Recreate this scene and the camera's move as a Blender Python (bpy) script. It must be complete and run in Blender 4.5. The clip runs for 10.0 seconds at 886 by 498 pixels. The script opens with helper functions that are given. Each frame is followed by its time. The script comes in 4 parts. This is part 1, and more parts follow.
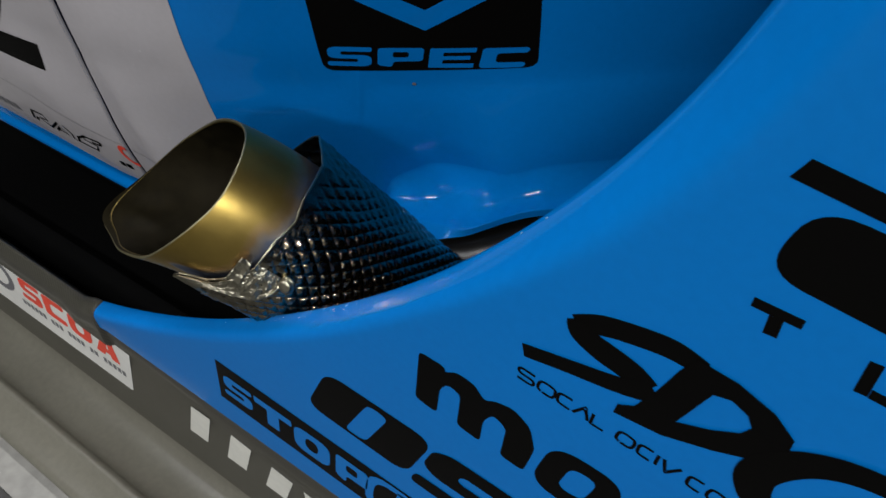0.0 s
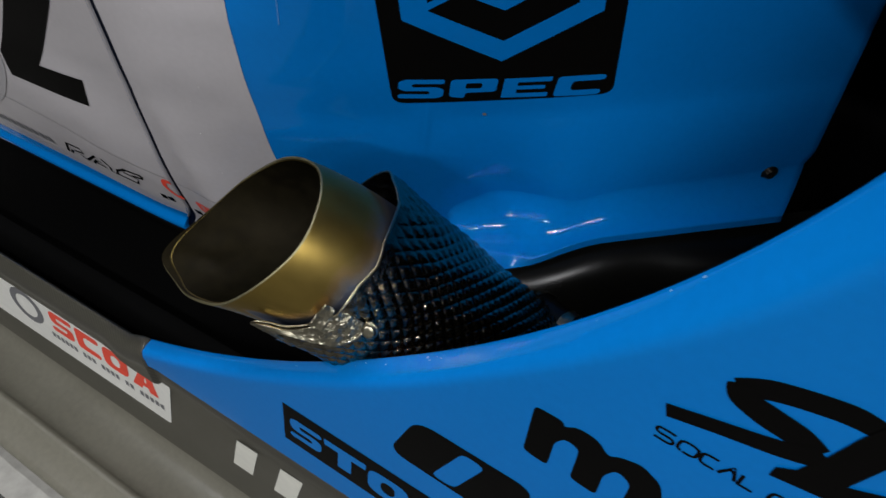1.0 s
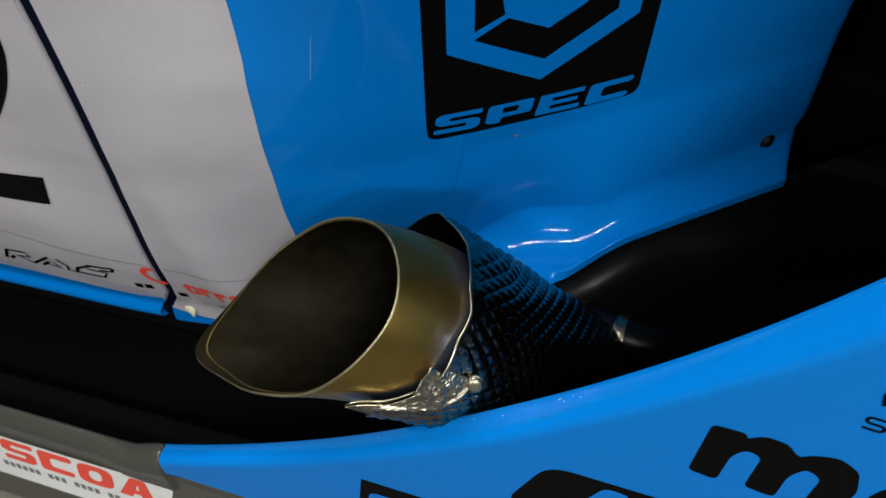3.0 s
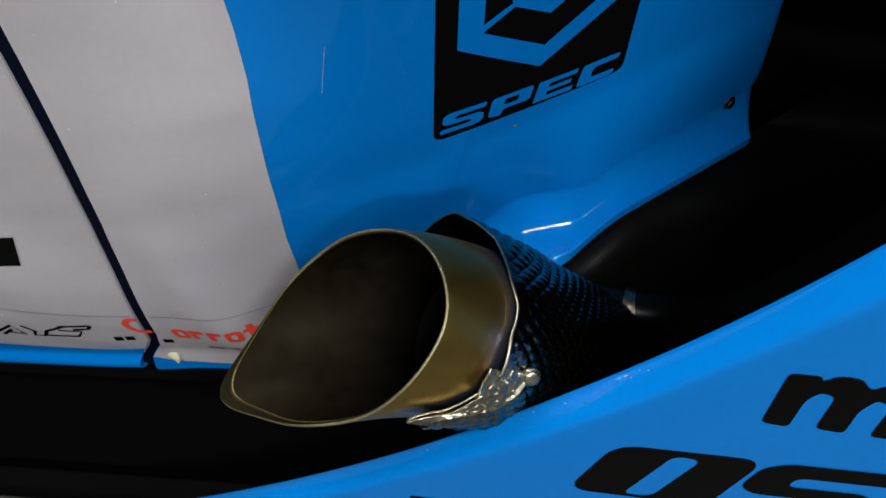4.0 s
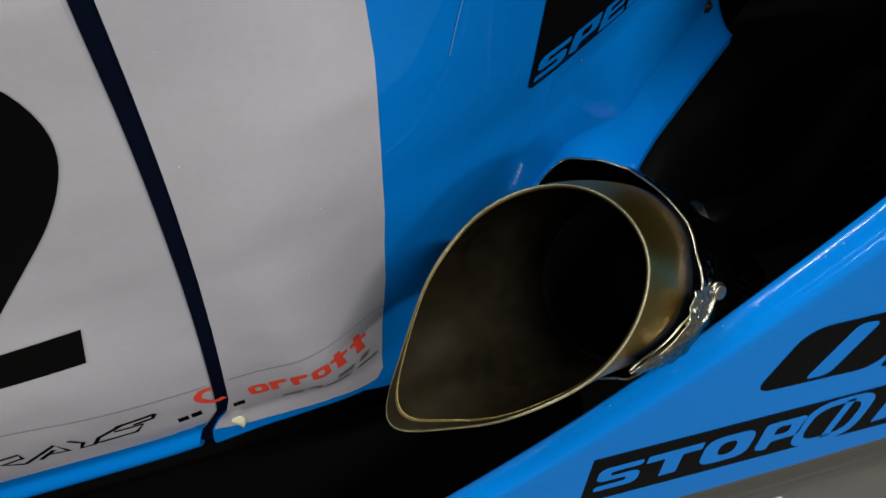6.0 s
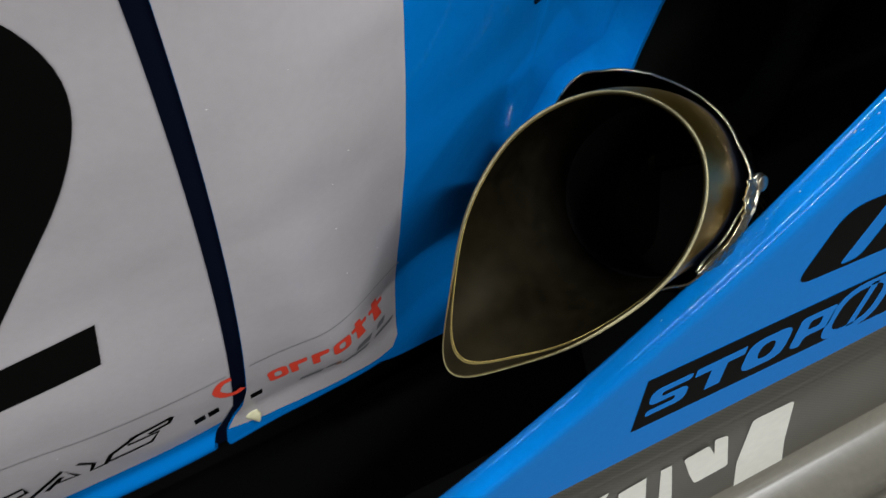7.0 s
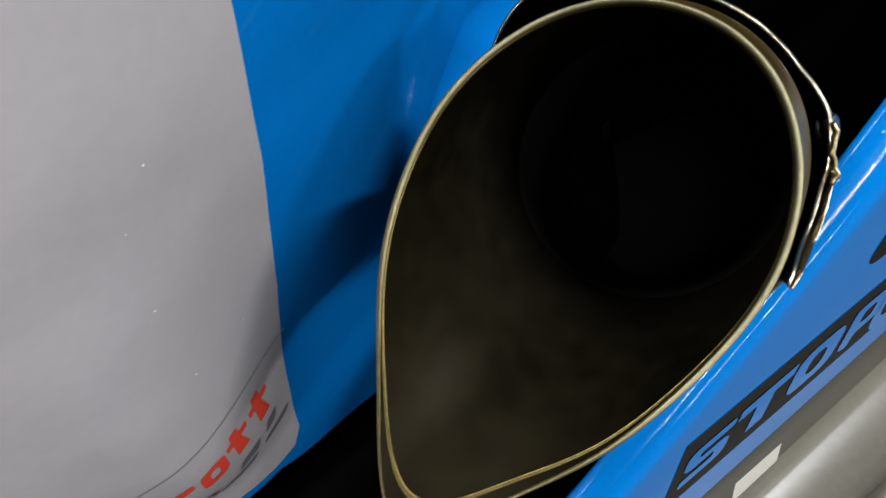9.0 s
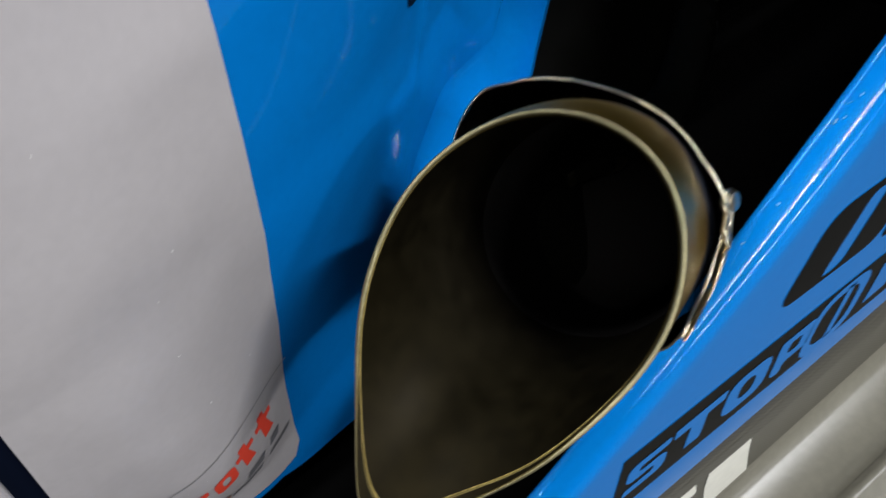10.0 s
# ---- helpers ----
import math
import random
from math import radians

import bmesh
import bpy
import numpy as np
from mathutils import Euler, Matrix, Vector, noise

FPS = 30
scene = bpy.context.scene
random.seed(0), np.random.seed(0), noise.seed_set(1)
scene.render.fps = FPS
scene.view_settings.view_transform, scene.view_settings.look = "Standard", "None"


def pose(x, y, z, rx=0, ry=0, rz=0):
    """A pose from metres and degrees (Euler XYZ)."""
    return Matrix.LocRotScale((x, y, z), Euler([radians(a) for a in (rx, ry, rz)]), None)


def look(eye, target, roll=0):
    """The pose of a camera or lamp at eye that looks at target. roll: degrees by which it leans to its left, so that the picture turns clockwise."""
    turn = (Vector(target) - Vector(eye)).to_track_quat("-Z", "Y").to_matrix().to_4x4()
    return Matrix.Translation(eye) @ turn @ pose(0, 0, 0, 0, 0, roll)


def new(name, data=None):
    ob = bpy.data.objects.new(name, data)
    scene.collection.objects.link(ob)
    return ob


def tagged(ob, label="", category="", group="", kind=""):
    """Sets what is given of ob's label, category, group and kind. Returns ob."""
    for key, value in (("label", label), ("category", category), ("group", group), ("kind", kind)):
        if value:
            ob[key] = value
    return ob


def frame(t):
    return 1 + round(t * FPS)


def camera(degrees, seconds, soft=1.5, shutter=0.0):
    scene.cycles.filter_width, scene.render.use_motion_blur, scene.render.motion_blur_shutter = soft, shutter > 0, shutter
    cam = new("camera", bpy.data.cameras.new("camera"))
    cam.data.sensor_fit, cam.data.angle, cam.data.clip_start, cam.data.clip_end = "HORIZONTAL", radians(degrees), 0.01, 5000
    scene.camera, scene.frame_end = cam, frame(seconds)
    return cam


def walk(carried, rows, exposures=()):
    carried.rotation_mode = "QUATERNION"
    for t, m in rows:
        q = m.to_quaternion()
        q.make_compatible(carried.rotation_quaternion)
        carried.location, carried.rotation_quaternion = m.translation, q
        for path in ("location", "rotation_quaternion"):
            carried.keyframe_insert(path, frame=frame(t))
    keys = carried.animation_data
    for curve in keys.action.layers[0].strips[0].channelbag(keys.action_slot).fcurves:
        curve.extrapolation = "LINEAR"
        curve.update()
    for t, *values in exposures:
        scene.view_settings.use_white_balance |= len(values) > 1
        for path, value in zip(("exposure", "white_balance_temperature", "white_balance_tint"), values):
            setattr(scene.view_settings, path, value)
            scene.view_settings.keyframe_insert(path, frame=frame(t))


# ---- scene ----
cam = camera(62.1, 10.0, soft=1.5, shutter=0.4)
PATH = [
    (0, (0.27822, -0.17905, 0.84254), (-0.16304, 0.40377, 0.16018), -2.462),
    (0.5, (0.25622, -0.17901, 0.84629), (-0.18321, 0.40440, 0.16326), -3.470),
    (1, (0.22065, -0.18789, 0.85021), (-0.21477, 0.40111, 0.16940), -3.782),
    (1.5, (0.19502, -0.19718, 0.85249), (-0.22968, 0.39933, 0.17145), -4.419),
    (2, (0.17019, -0.20322, 0.85823), (-0.22555, 0.41527, 0.17937), -5.414),
    (2.5, (0.13726, -0.20555, 0.85663), (-0.20934, 0.43975, 0.17586), -6.017),
    (4, (0.03891, -0.22423, 0.85475), (-0.12574, 0.48064, 0.16479), -8.177),
    (4.5, (-0.00945, -0.21318, 0.85080), (-0.11630, 0.49722, 0.15516), -9.183),
    (5, (-0.06056, -0.20350, 0.84107), (-0.11456, 0.50716, 0.13961), -10.189),
    (6.5, (-0.15423, -0.21154, 0.84277), (-0.06064, 0.46850, 0.11559), -14.391),
    (7, (-0.18806, -0.19402, 0.81559), (-0.04119, 0.46275, 0.07595), -15.122),
    (7.5, (-0.19338, -0.14534, 0.78978), (0.00887, 0.48627, 0.04134), -15.583),
    (8, (-0.17053, -0.11091, 0.75791), (0.08353, 0.48679, -0.00249), -15.119),
    (8.5, (-0.15245, -0.09193, 0.73821), (0.13411, 0.48663, -0.02544), -14.204),
    (9, (-0.16206, -0.08245, 0.71245), (0.11357, 0.50602, -0.04765), -14.900),
    (9.5, (-0.17595, -0.08603, 0.71942), (0.08948, 0.50866, -0.03946), -15.577),
    (10, (-0.15280, -0.11132, 0.76164), (0.11190, 0.48663, 0.00508), -15.671),
]
walk(cam, [(t, look(eye, target, roll)) for t, eye, target, roll in PATH], exposures=[(0, -0.24), (1.5, -0.13), (3, 0.2), (6.5, 0.18), (7.5, 0.12), (8.5, 0.28), (9, 0.42), (10, 0.42)])

# ---------------------------------------------------------------- world, lamps
world = bpy.data.worlds.new("world")
world.use_nodes = True
scene.world = world
world.node_tree.nodes["Background"].inputs[0].default_value = (0.6, 0.65, 0.7, 1)
world.node_tree.nodes["Background"].inputs[1].default_value = 0.02
LAMPS = [(1.3, -1.7, 92, 0.06), (1.3, -5.2, 140, 0.08), (-1.7, -5.2, 105, 0.08), (-0.9, 0.3, 20, 0.05), (-2.45, 0.3, 20, 0.05), (-1.5, -1.3, 26, 0.05)]
CEIL = 3.0


# ---------------------------------------------------------------- materials
def material(name, colour, rough=0.5, metal=0.0, coat=0.0, bump=0.0, scale=40.0, vary=0.08, rough_vary=0.1, coarse=6.0, spec=0.5):
    """Principled surface with variation at two scales and a fine relief."""
    m = bpy.data.materials.new(name)
    m.use_nodes = True
    t, n = m.node_tree, m.node_tree.nodes
    p = n["Principled BSDF"]
    p.inputs["Metallic"].default_value = metal
    p.inputs["Coat Weight"].default_value = coat
    p.inputs["Specular IOR Level"].default_value = spec
    p.inputs["Coat Roughness"].default_value = 0.06
    co = n.new("ShaderNodeTexCoord")
    big, fine = n.new("ShaderNodeTexNoise"), n.new("ShaderNodeTexNoise")
    big.inputs["Scale"].default_value, fine.inputs["Scale"].default_value = coarse, scale
    big.inputs["Detail"].default_value, fine.inputs["Detail"].default_value = 4, 5
    add = n.new("ShaderNodeMath")
    add.operation = "ADD"
    for a in (big, fine):
        t.links.new(co.outputs["Object"], a.inputs["Vector"])
    t.links.new(big.outputs["Fac"], add.inputs[0])
    t.links.new(fine.outputs["Fac"], add.inputs[1])
    span = n.new("ShaderNodeMapRange")
    span.inputs[1].default_value, span.inputs[2].default_value = 0.6, 1.4
    span.inputs[3].default_value, span.inputs[4].default_value = 1 - vary, 1 + vary
    t.links.new(add.outputs[0], span.inputs[0])
    mul = n.new("ShaderNodeVectorMath")
    mul.operation = "SCALE"
    mul.inputs[0].default_value = colour
    t.links.new(span.outputs[0], mul.inputs["Scale"])
    t.links.new(mul.outputs[0], p.inputs["Base Color"])
    r = n.new("ShaderNodeMapRange")
    r.inputs[1].default_value, r.inputs[2].default_value = 0.3, 0.7
    r.inputs[3].default_value, r.inputs[4].default_value = max(0.02, rough * (1 - rough_vary)), min(1, rough * (1 + rough_vary))
    t.links.new(big.outputs["Fac"], r.inputs[0])
    t.links.new(r.outputs[0], p.inputs["Roughness"])
    if bump:
        b = n.new("ShaderNodeBump")
        b.inputs["Strength"].default_value, b.inputs["Distance"].default_value = bump, 0.001
        t.links.new(fine.outputs["Fac"], b.inputs["Height"])
        t.links.new(b.outputs[0], p.inputs["Normal"])
    return m


def rippled(m, scale, depth):
    """Film laid with slight ripples: a slow relief under the fine one."""
    t, n = m.node_tree, m.node_tree.nodes
    co, wave, b = n.new("ShaderNodeTexCoord"), n.new("ShaderNodeTexNoise"), n.new("ShaderNodeBump")
    wave.inputs["Scale"].default_value, wave.inputs["Detail"].default_value = scale, 1.5
    b.inputs["Strength"].default_value, b.inputs["Distance"].default_value = 1.0, depth
    t.links.new(co.outputs["Object"], wave.inputs["Vector"])
    t.links.new(wave.outputs["Fac"], b.inputs["Height"])
    fine = [k for k in n if k.type == "BUMP" and k != b]
    t.links.new(b.outputs[0], fine[0].inputs["Normal"])
    return m


BLUE = material("blue_wrap", (0.0008, 0.178, 0.572), 0.075, coat=0.0, spec=0.24, bump=0.05, scale=220, vary=0.05)
WHITE = rippled(material("white_vinyl", (0.462, 0.437, 0.442), 0.34, bump=0.06, scale=240, vary=0.05, coarse=9), 11, 0.006)
BLACK = material("black_vinyl", (0.0035, 0.0033, 0.003), 0.25, spec=0.03, bump=0.04, scale=200)
RED = material("red_vinyl", (0.88, 0.075, 0.04), 0.4)
GHOST = material("pale_grey_vinyl", (0.37, 0.358, 0.366), 0.4)
SEAM_SHADE = material("seam_shade", (0.27, 0.262, 0.266), 0.4)
GREY = material("grey_vinyl", (0.16, 0.16, 0.17), 0.4)
STICKER = material("sticker_white", (0.85, 0.84, 0.78), 0.3, scale=90)
SILVER = material("silver_vinyl", (0.8, 0.79, 0.7), 0.35, scale=90)
LINER = material("black_liner", (0.0035, 0.0035, 0.003), 0.36, spec=0.2, bump=0.15, scale=60, rough_vary=0.3)
DARK = material("matt_black", (0.003, 0.003, 0.003), 0.8, spec=0.05, bump=0.2, scale=80)
# near-black navy: the deep shade of the shut line as a colour
GAP_SHADE = material("navy_gap_shade", (0.002, 0.004, 0.012), 0.6, spec=0.05)
FOIL = material("aluminium_foil", (0.45, 0.42, 0.315), 0.27, metal=1.0, bump=0.35, scale=220, vary=0.15)
CLAMP = material("dull_foil", (0.3, 0.27, 0.19), 0.34, metal=1.0, bump=0.4, scale=260, vary=0.2)
SCREW = material("black_oxide_screw", (0.03, 0.028, 0.025), 0.35, metal=0.8)
COPPER = material("copper_foil", (0.75, 0.4, 0.28), 0.35, metal=0.8, scale=300)
TAPE = material("yellowed_adhesive", (0.62, 0.6, 0.38), 0.6, bump=0.4, scale=300)
CHIP = material("bare_chip", (0.2, 0.4, 0.62), 0.5, scale=200)
SCUFF = material("scuffed_wrap", (0.12, 0.31, 0.62), 0.4, scale=300, vary=0.3)
SPECK = material("pale_speck", (0.85, 0.85, 0.82), 0.4)
PAINT = material("pale_floor_paint", (0.34, 0.33, 0.3), 0.6, bump=0.3, scale=60, vary=0.25, coarse=12)
FLOOR = material("grey_concrete", (0.055, 0.0535, 0.048), 0.6, bump=0.2, scale=50, vary=0.25, coarse=3)
WALL = material("painted_wall", (0.12, 0.12, 0.115), 0.7, bump=0.1, scale=60)
CEILING = material("painted_ceiling", (0.12, 0.12, 0.12), 0.8, scale=30)


def weave_material():
    """Twill carbon: a diagonal weave under clear lacquer."""
    m = material("carbon_weave", (0.03, 0.03, 0.028), 0.4, coat=0.35, bump=0.0, scale=90, vary=0.2)
    t, n = m.node_tree, m.node_tree.nodes
    p = n["Principled BSDF"]
    co = n.new("ShaderNodeTexCoord")
    w = n.new("ShaderNodeTexWave")
    w.wave_type, w.bands_direction = "BANDS", "DIAGONAL"
    w.inputs["Scale"].default_value, w.inputs["Distortion"].default_value = 140, 0.3
    t.links.new(co.outputs["Object"], w.inputs["Vector"])
    mix = n.new("ShaderNodeMixRGB")
    mix.inputs[1].default_value, mix.inputs[2].default_value = (0.041, 0.039, 0.03, 1), (0.068, 0.064, 0.049, 1)
    t.links.new(w.outputs["Fac"], mix.inputs[0])
    t.links.new(mix.outputs[0], p.inputs["Base Color"])
    b = n.new("ShaderNodeBump")
    b.inputs["Strength"].default_value, b.inputs["Distance"].default_value = 0.03, 0.0004
    t.links.new(w.outputs["Fac"], b.inputs["Height"])
    t.links.new(b.outputs[0], p.inputs["Normal"])
    return m


CARBON = weave_material()
LEDGE = material("grey_composite", (0.16, 0.152, 0.12), 0.32, bump=0.15, scale=120, vary=0.15)


def pipe_material(name, stops, rough, metal=1.0, vary=0.1):
    """Heat-tinted steel: the tint runs along the tube's own axis."""
    m = material(name, (0.4, 0.35, 0.25), rough, metal=metal, bump=0.12, scale=120, rough_vary=0.2, vary=vary, coarse=14)
    t, n = m.node_tree, m.node_tree.nodes
    p = n["Principled BSDF"]
    co, sep = n.new("ShaderNodeTexCoord"), n.new("ShaderNodeAttribute")
    sep.attribute_name = "along"
    wob = n.new("ShaderNodeTexNoise")
    wob.inputs["Scale"].default_value, wob.inputs["Detail"].default_value = 35, 5
    t.links.new(co.outputs["Object"], wob.inputs["Vector"])
    shift = n.new("ShaderNodeMath")
    shift.operation, shift.inputs[1].default_value = "MULTIPLY_ADD", 0.016
    t.links.new(wob.outputs["Fac"], shift.inputs[0])
    t.links.new(sep.outputs["Fac"], shift.inputs[2])
    span = n.new("ShaderNodeMapRange")
    span.inputs[1].default_value, span.inputs[2].default_value = -0.1 + 0.008, 0.08 + 0.008
    t.links.new(shift.outputs[0], span.inputs[0])
    ramp = n.new("ShaderNodeValToRGB")
    el = ramp.color_ramp.elements
    el[0].position, el[0].color = stops[0][0], (*stops[0][1], 1)
    el[1].position, el[1].color = stops[-1][0], (*stops[-1][1], 1)
    for pos, c in stops[1:-1]:
        e = el.new(pos)
        e.color = (*c, 1)
    t.links.new(span.outputs[0], ramp.inputs[0])
    mul = [k for k in n if k.type == "VECT_MATH"][0]
    t.links.new(ramp.outputs[0], mul.inputs[0])
    return m


TUBE = pipe_material("heat_tinted_steel", [(0.17, (0.1, 0.13, 0.22)), (0.215, (0.26, 0.3, 0.4)), (0.228, (0.42, 0.37, 0.32)), (0.245, (0.46, 0.31, 0.14)), (0.27, (0.4, 0.28, 0.075)),
                                           (0.6, (0.38, 0.265, 0.06)), (1.0, (0.42, 0.31, 0.08))], 0.36)
# sooty brown, lightest at the mouth and darker with depth
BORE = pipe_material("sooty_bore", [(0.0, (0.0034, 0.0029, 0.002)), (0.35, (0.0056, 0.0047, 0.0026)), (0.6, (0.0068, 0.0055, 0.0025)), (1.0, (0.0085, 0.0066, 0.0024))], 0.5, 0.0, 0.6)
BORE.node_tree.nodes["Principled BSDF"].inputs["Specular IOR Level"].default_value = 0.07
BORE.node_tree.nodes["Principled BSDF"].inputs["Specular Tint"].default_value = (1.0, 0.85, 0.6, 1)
BEVEL = material("heat_browned_steel", (0.085, 0.066, 0.024), 0.42, metal=1.0, bump=0.2, scale=300, vary=0.3)
RIM = material("cut_steel_edge", (0.31, 0.28, 0.16), 0.5, metal=1.0, scale=260, bump=0.2, vary=0.2)
LINE = material("gold_tinted_steel", (0.3, 0.225, 0.075), 0.4, metal=1.0, scale=300)
SOOT = material("soot", (0.006, 0.0055, 0.005), 0.85, spec=0.05)
SLEEVE = material("embossed_shield", (0.25, 0.228, 0.17), 0.15, metal=1.0, bump=0.6, scale=420, vary=0.25)


# ---------------------------------------------------------------- helpers
def part(name, bm, mat, parent=None, label="", smooth=True):
    me = bpy.data.meshes.new(name)
    if smooth:
        for f in bm.faces:
            f.smooth = True
    bm.to_mesh(me)
    bm.free()
    me.materials.append(mat)
    ob = new(name, me)
    ob.parent = parent
    if label:
        tagged(ob, label)
    return ob


def lengthwise(ob, values):
    """Stores how far along the tube each row of points lies."""
    ob.data.attributes.new("along", "FLOAT", "POINT").data.foreach_set("value", values)
    return ob


def sheet(f, us, vs, close_u=False):
    """A grid of quads through f(u, v)."""
    bm = bmesh.new()
    rows = [[bm.verts.new(f(u, v)) for u in us] for v in vs]
    n = len(us)
    for a, b in zip(rows, rows[1:]):
        for i in range(n if close_u else n - 1):
            j = (i + 1) % n
            bm.faces.new((a[i], a[j], b[j], b[i]))
    return bm


def thicken(bm, depth):
    """Gives an open sheet a thickness."""
    bmesh.ops.recalc_face_normals(bm, faces=bm.faces)
    bmesh.ops.solidify(bm, geom=bm.faces[:], thickness=depth)
    return bm


def span(a, b, n):
    return [a + (b - a) * i / n for i in range(n + 1)]


def step(a, b, x):
    k = min(1.0, max(0.0, (x - a) / (b - a)))
    return k * k * (3 - 2 * k)


def box(size, at=(0, 0, 0), bevel=0.0, seg=2):
    bm = bmesh.new()
    bmesh.ops.create_cube(bm, size=1)
    bmesh.ops.scale(bm, vec=size, verts=bm.verts)
    bmesh.ops.translate(bm, vec=at, verts=bm.verts)
    if bevel:
        bmesh.ops.bevel(bm, geom=bm.edges[:], offset=bevel, segments=seg, affect="EDGES", clamp_overlap=True)
    return bm


# ---------------------------------------------------------------- the car's surfaces
def inward(x):
    """How far the wing sweeps in behind the wheel."""
    return 0.0552 * math.log1p(math.exp((x + 0.08) / 0.06)) * step(-0.215, -0.125, x)


def side(x, z):
    """The body side: upright above, tucked in towards the sill."""
    d = max(0.0, 0.6 - z)
    tuck = 1.2 * d * d if d < 0.19 else 0.0433 + 0.2 * (d - 0.19)
    hollow = 0.026 * step(-0.215, -0.14, x) * (1 - step(0.0, 0.06, x)) * step(0.63, 0.47, z) * (1 - 0.8 * step(0.46, 0.38, z))
    k, up = step(-0.14, -0.04, x), min(0.16, max(0.0, z - 0.585))
    low, m = min(up, 0.075), step(-0.2, -0.13, x)
    swell = 0.16 * (up * up / (up + 0.015) * (1 - m) + low * low / (low + 0.015) * m) * (1 - k) + 0.37 * up * up / (up + 0.015) * k
    shoulder = 2.8 * max(0.0, z - 0.765) ** 2
    dip = 0.006 * step(0.62, 0.53, z) * math.exp(-((x + 0.25) / 0.05) ** 2)
    return 0.062 + tuck + inward(x) + hollow - swell + shoulder + dip


def gap_x(z):
    d = z - 0.607
    return -0.229 + 0.215 * d - 0.25 * d * d - 0.015 * step(0.435, 0.39, z)


FLARE_Y = -0.014
CURVE = [Vector((-0.272, 0.361)), Vector((-0.02, 0.452)), Vector((0.193, 0.628)), Vector((0.245, 0.77))]


def flare_edge(s):
    """The flare's open edge in x and z: s from 0 (at the skirt) to 1, then straight on upwards."""
    a, b, c, d = CURVE
    if s > 1:
        return d + (d - c).normalized() * (s - 1) * 0.5
    k = 1 - s
    return a * k ** 3 + b * 3 * k * k * s + c * 3 * k * s * s + d * s ** 3


def flare_normal(s):
    t = flare_edge(s + 0.002) - flare_edge(s - 0.002) if s > 0.002 else flare_edge(0.004) - flare_edge(0)
    t.normalize()
    return Vector((-t.y, t.x))


def on_flare(x, z, lift=0.0006):
    return Vector((x, FLARE_Y - 0.45 * lift, z))


def on_body(x, z, lift=0.0006):
    return Vector((x, side(x, z) - lift, z))


SKIRT_Y = 0.02


def on_skirt(x, z, lift=0.0006):
    return Vector((x, SKIRT_Y - 0.45 * lift, z))


# ---------------------------------------------------------------- flat shapes for stickers
def slab(x, z, w, h, lean=0.0, drop=0.0):
    """A leaning bar: lower left corner, width, height, lean of the sides, fall of the base line."""
    return [(x, z), (x + w, z + drop), (x + w + lean, z + h + drop), (x + lean, z + h)]


SHAPES = {
    "zig": ([(0, 0), (0.86, 0), (1, 0.12), (1, 0.48), (0.86, 0.6), (0.3, 0.6), (0.3, 0.77), (1, 0.77), (1, 1), (0.14, 1), (0, 0.88), (0, 0.52), (0.14, 0.4), (0.7, 0.4), (0.7, 0.23), (0, 0.23)], 0.1),
    "block": ([(0, 0.1), (0.34, 0), (0.34, 0.3), (1, 0.32), (1, 1), (0, 1)], 0.14),
    "bracket": ([(0, 0), (1, 0), (1, 0.27), (0.33, 0.27), (0.33, 0.73), (1, 0.73), (1, 1), (0, 1)], 0.16),
    "comb": ([(0, 0), (1, 0), (1, 0.22), (0.3, 0.22), (0.3, 0.41), (0.9, 0.41), (0.9, 0.6), (0.3, 0.6), (0.3, 0.78), (1, 0.78), (1, 1), (0, 1)], 0.04),
    "tee": ([(0, 0.72), (0.34, 0.72), (0.34, 0), (0.66, 0), (0.66, 0.72), (1, 0.72), (1, 1), (0, 1)], 0.04),
    "stub": ([(0, 0), (0.38, 0), (0.38, 0.6), (0.9, 0.66), (0.9, 1), (0, 1)], 0.1),
    "cross": ([(0.25, 0), (0.8, 0), (0.62, 0.55), (0.95, 0.55), (0.95, 0.75), (0.62, 0.75), (0.6, 1), (0.25, 1), (0.25, 0.75), (0, 0.75), (0, 0.55), (0.25, 0.55)], 0.06),
    "wedge": ([(0, 0), (0.36, 0), (0.42, 0.2), (0.62, 0.2), (0.66, 0), (1, 0), (0.75, 1), (0.36, 1)], 0.04),
    "ring": ([(0, 0), (1, 0), (1, 1), (0, 1)], 0.34),
}
HOLES = {"block": [(0.33, 0.52), (0.68, 0.52), (0.68, 0.8), (0.33, 0.8)], "ring": [(0.32, 0.25), (0.68, 0.25), (0.68, 0.75), (0.32, 0.75)], "wedge": [(0.48, 0.42), (0.58, 0.42), (0.56, 0.68), (0.53, 0.68)]}


def mark(kind, x, z, w, h, lean, drop=0.0):
    """A plain sponsor shape of a given size: its outline, and its holes."""
    def p(uv):
        return (x + w * uv[0] + lean * uv[1], z + h * uv[1] + drop * uv[0])
    loop, r = SHAPES[kind]
    hole = HOLES.get(kind)
    return rounded([p(q) for q in loop], r * min(w, h), 4), (rounded([p(q) for q in hole], r * 0.7 * min(w, h), 4),) if hole else ()


def rounded(pts, r, n=5):
    """A loop with its corners rounded (one radius, or one for each corner)."""
    out = []
    rs = r if isinstance(r, list) else [r] * len(pts)
    m = len(pts)
    for i in range(m):
        a, b, c = Vector(pts[i - 1]), Vector(pts[i]), Vector(pts[(i + 1) % m])
        if not rs[i]:
            out.append(tuple(b))
            continue
        ra = min(rs[i], (a - b).length * 0.48)
        rc = min(rs[i], (c - b).length * 0.48)
        p, q = b + (a - b).normalized() * ra, b + (c - b).normalized() * rc
        for k in range(n + 1):
            t = k / n
            out.append(tuple(p * (1 - t) ** 2 + b * 2 * t * (1 - t) + q * t * t))
    return out


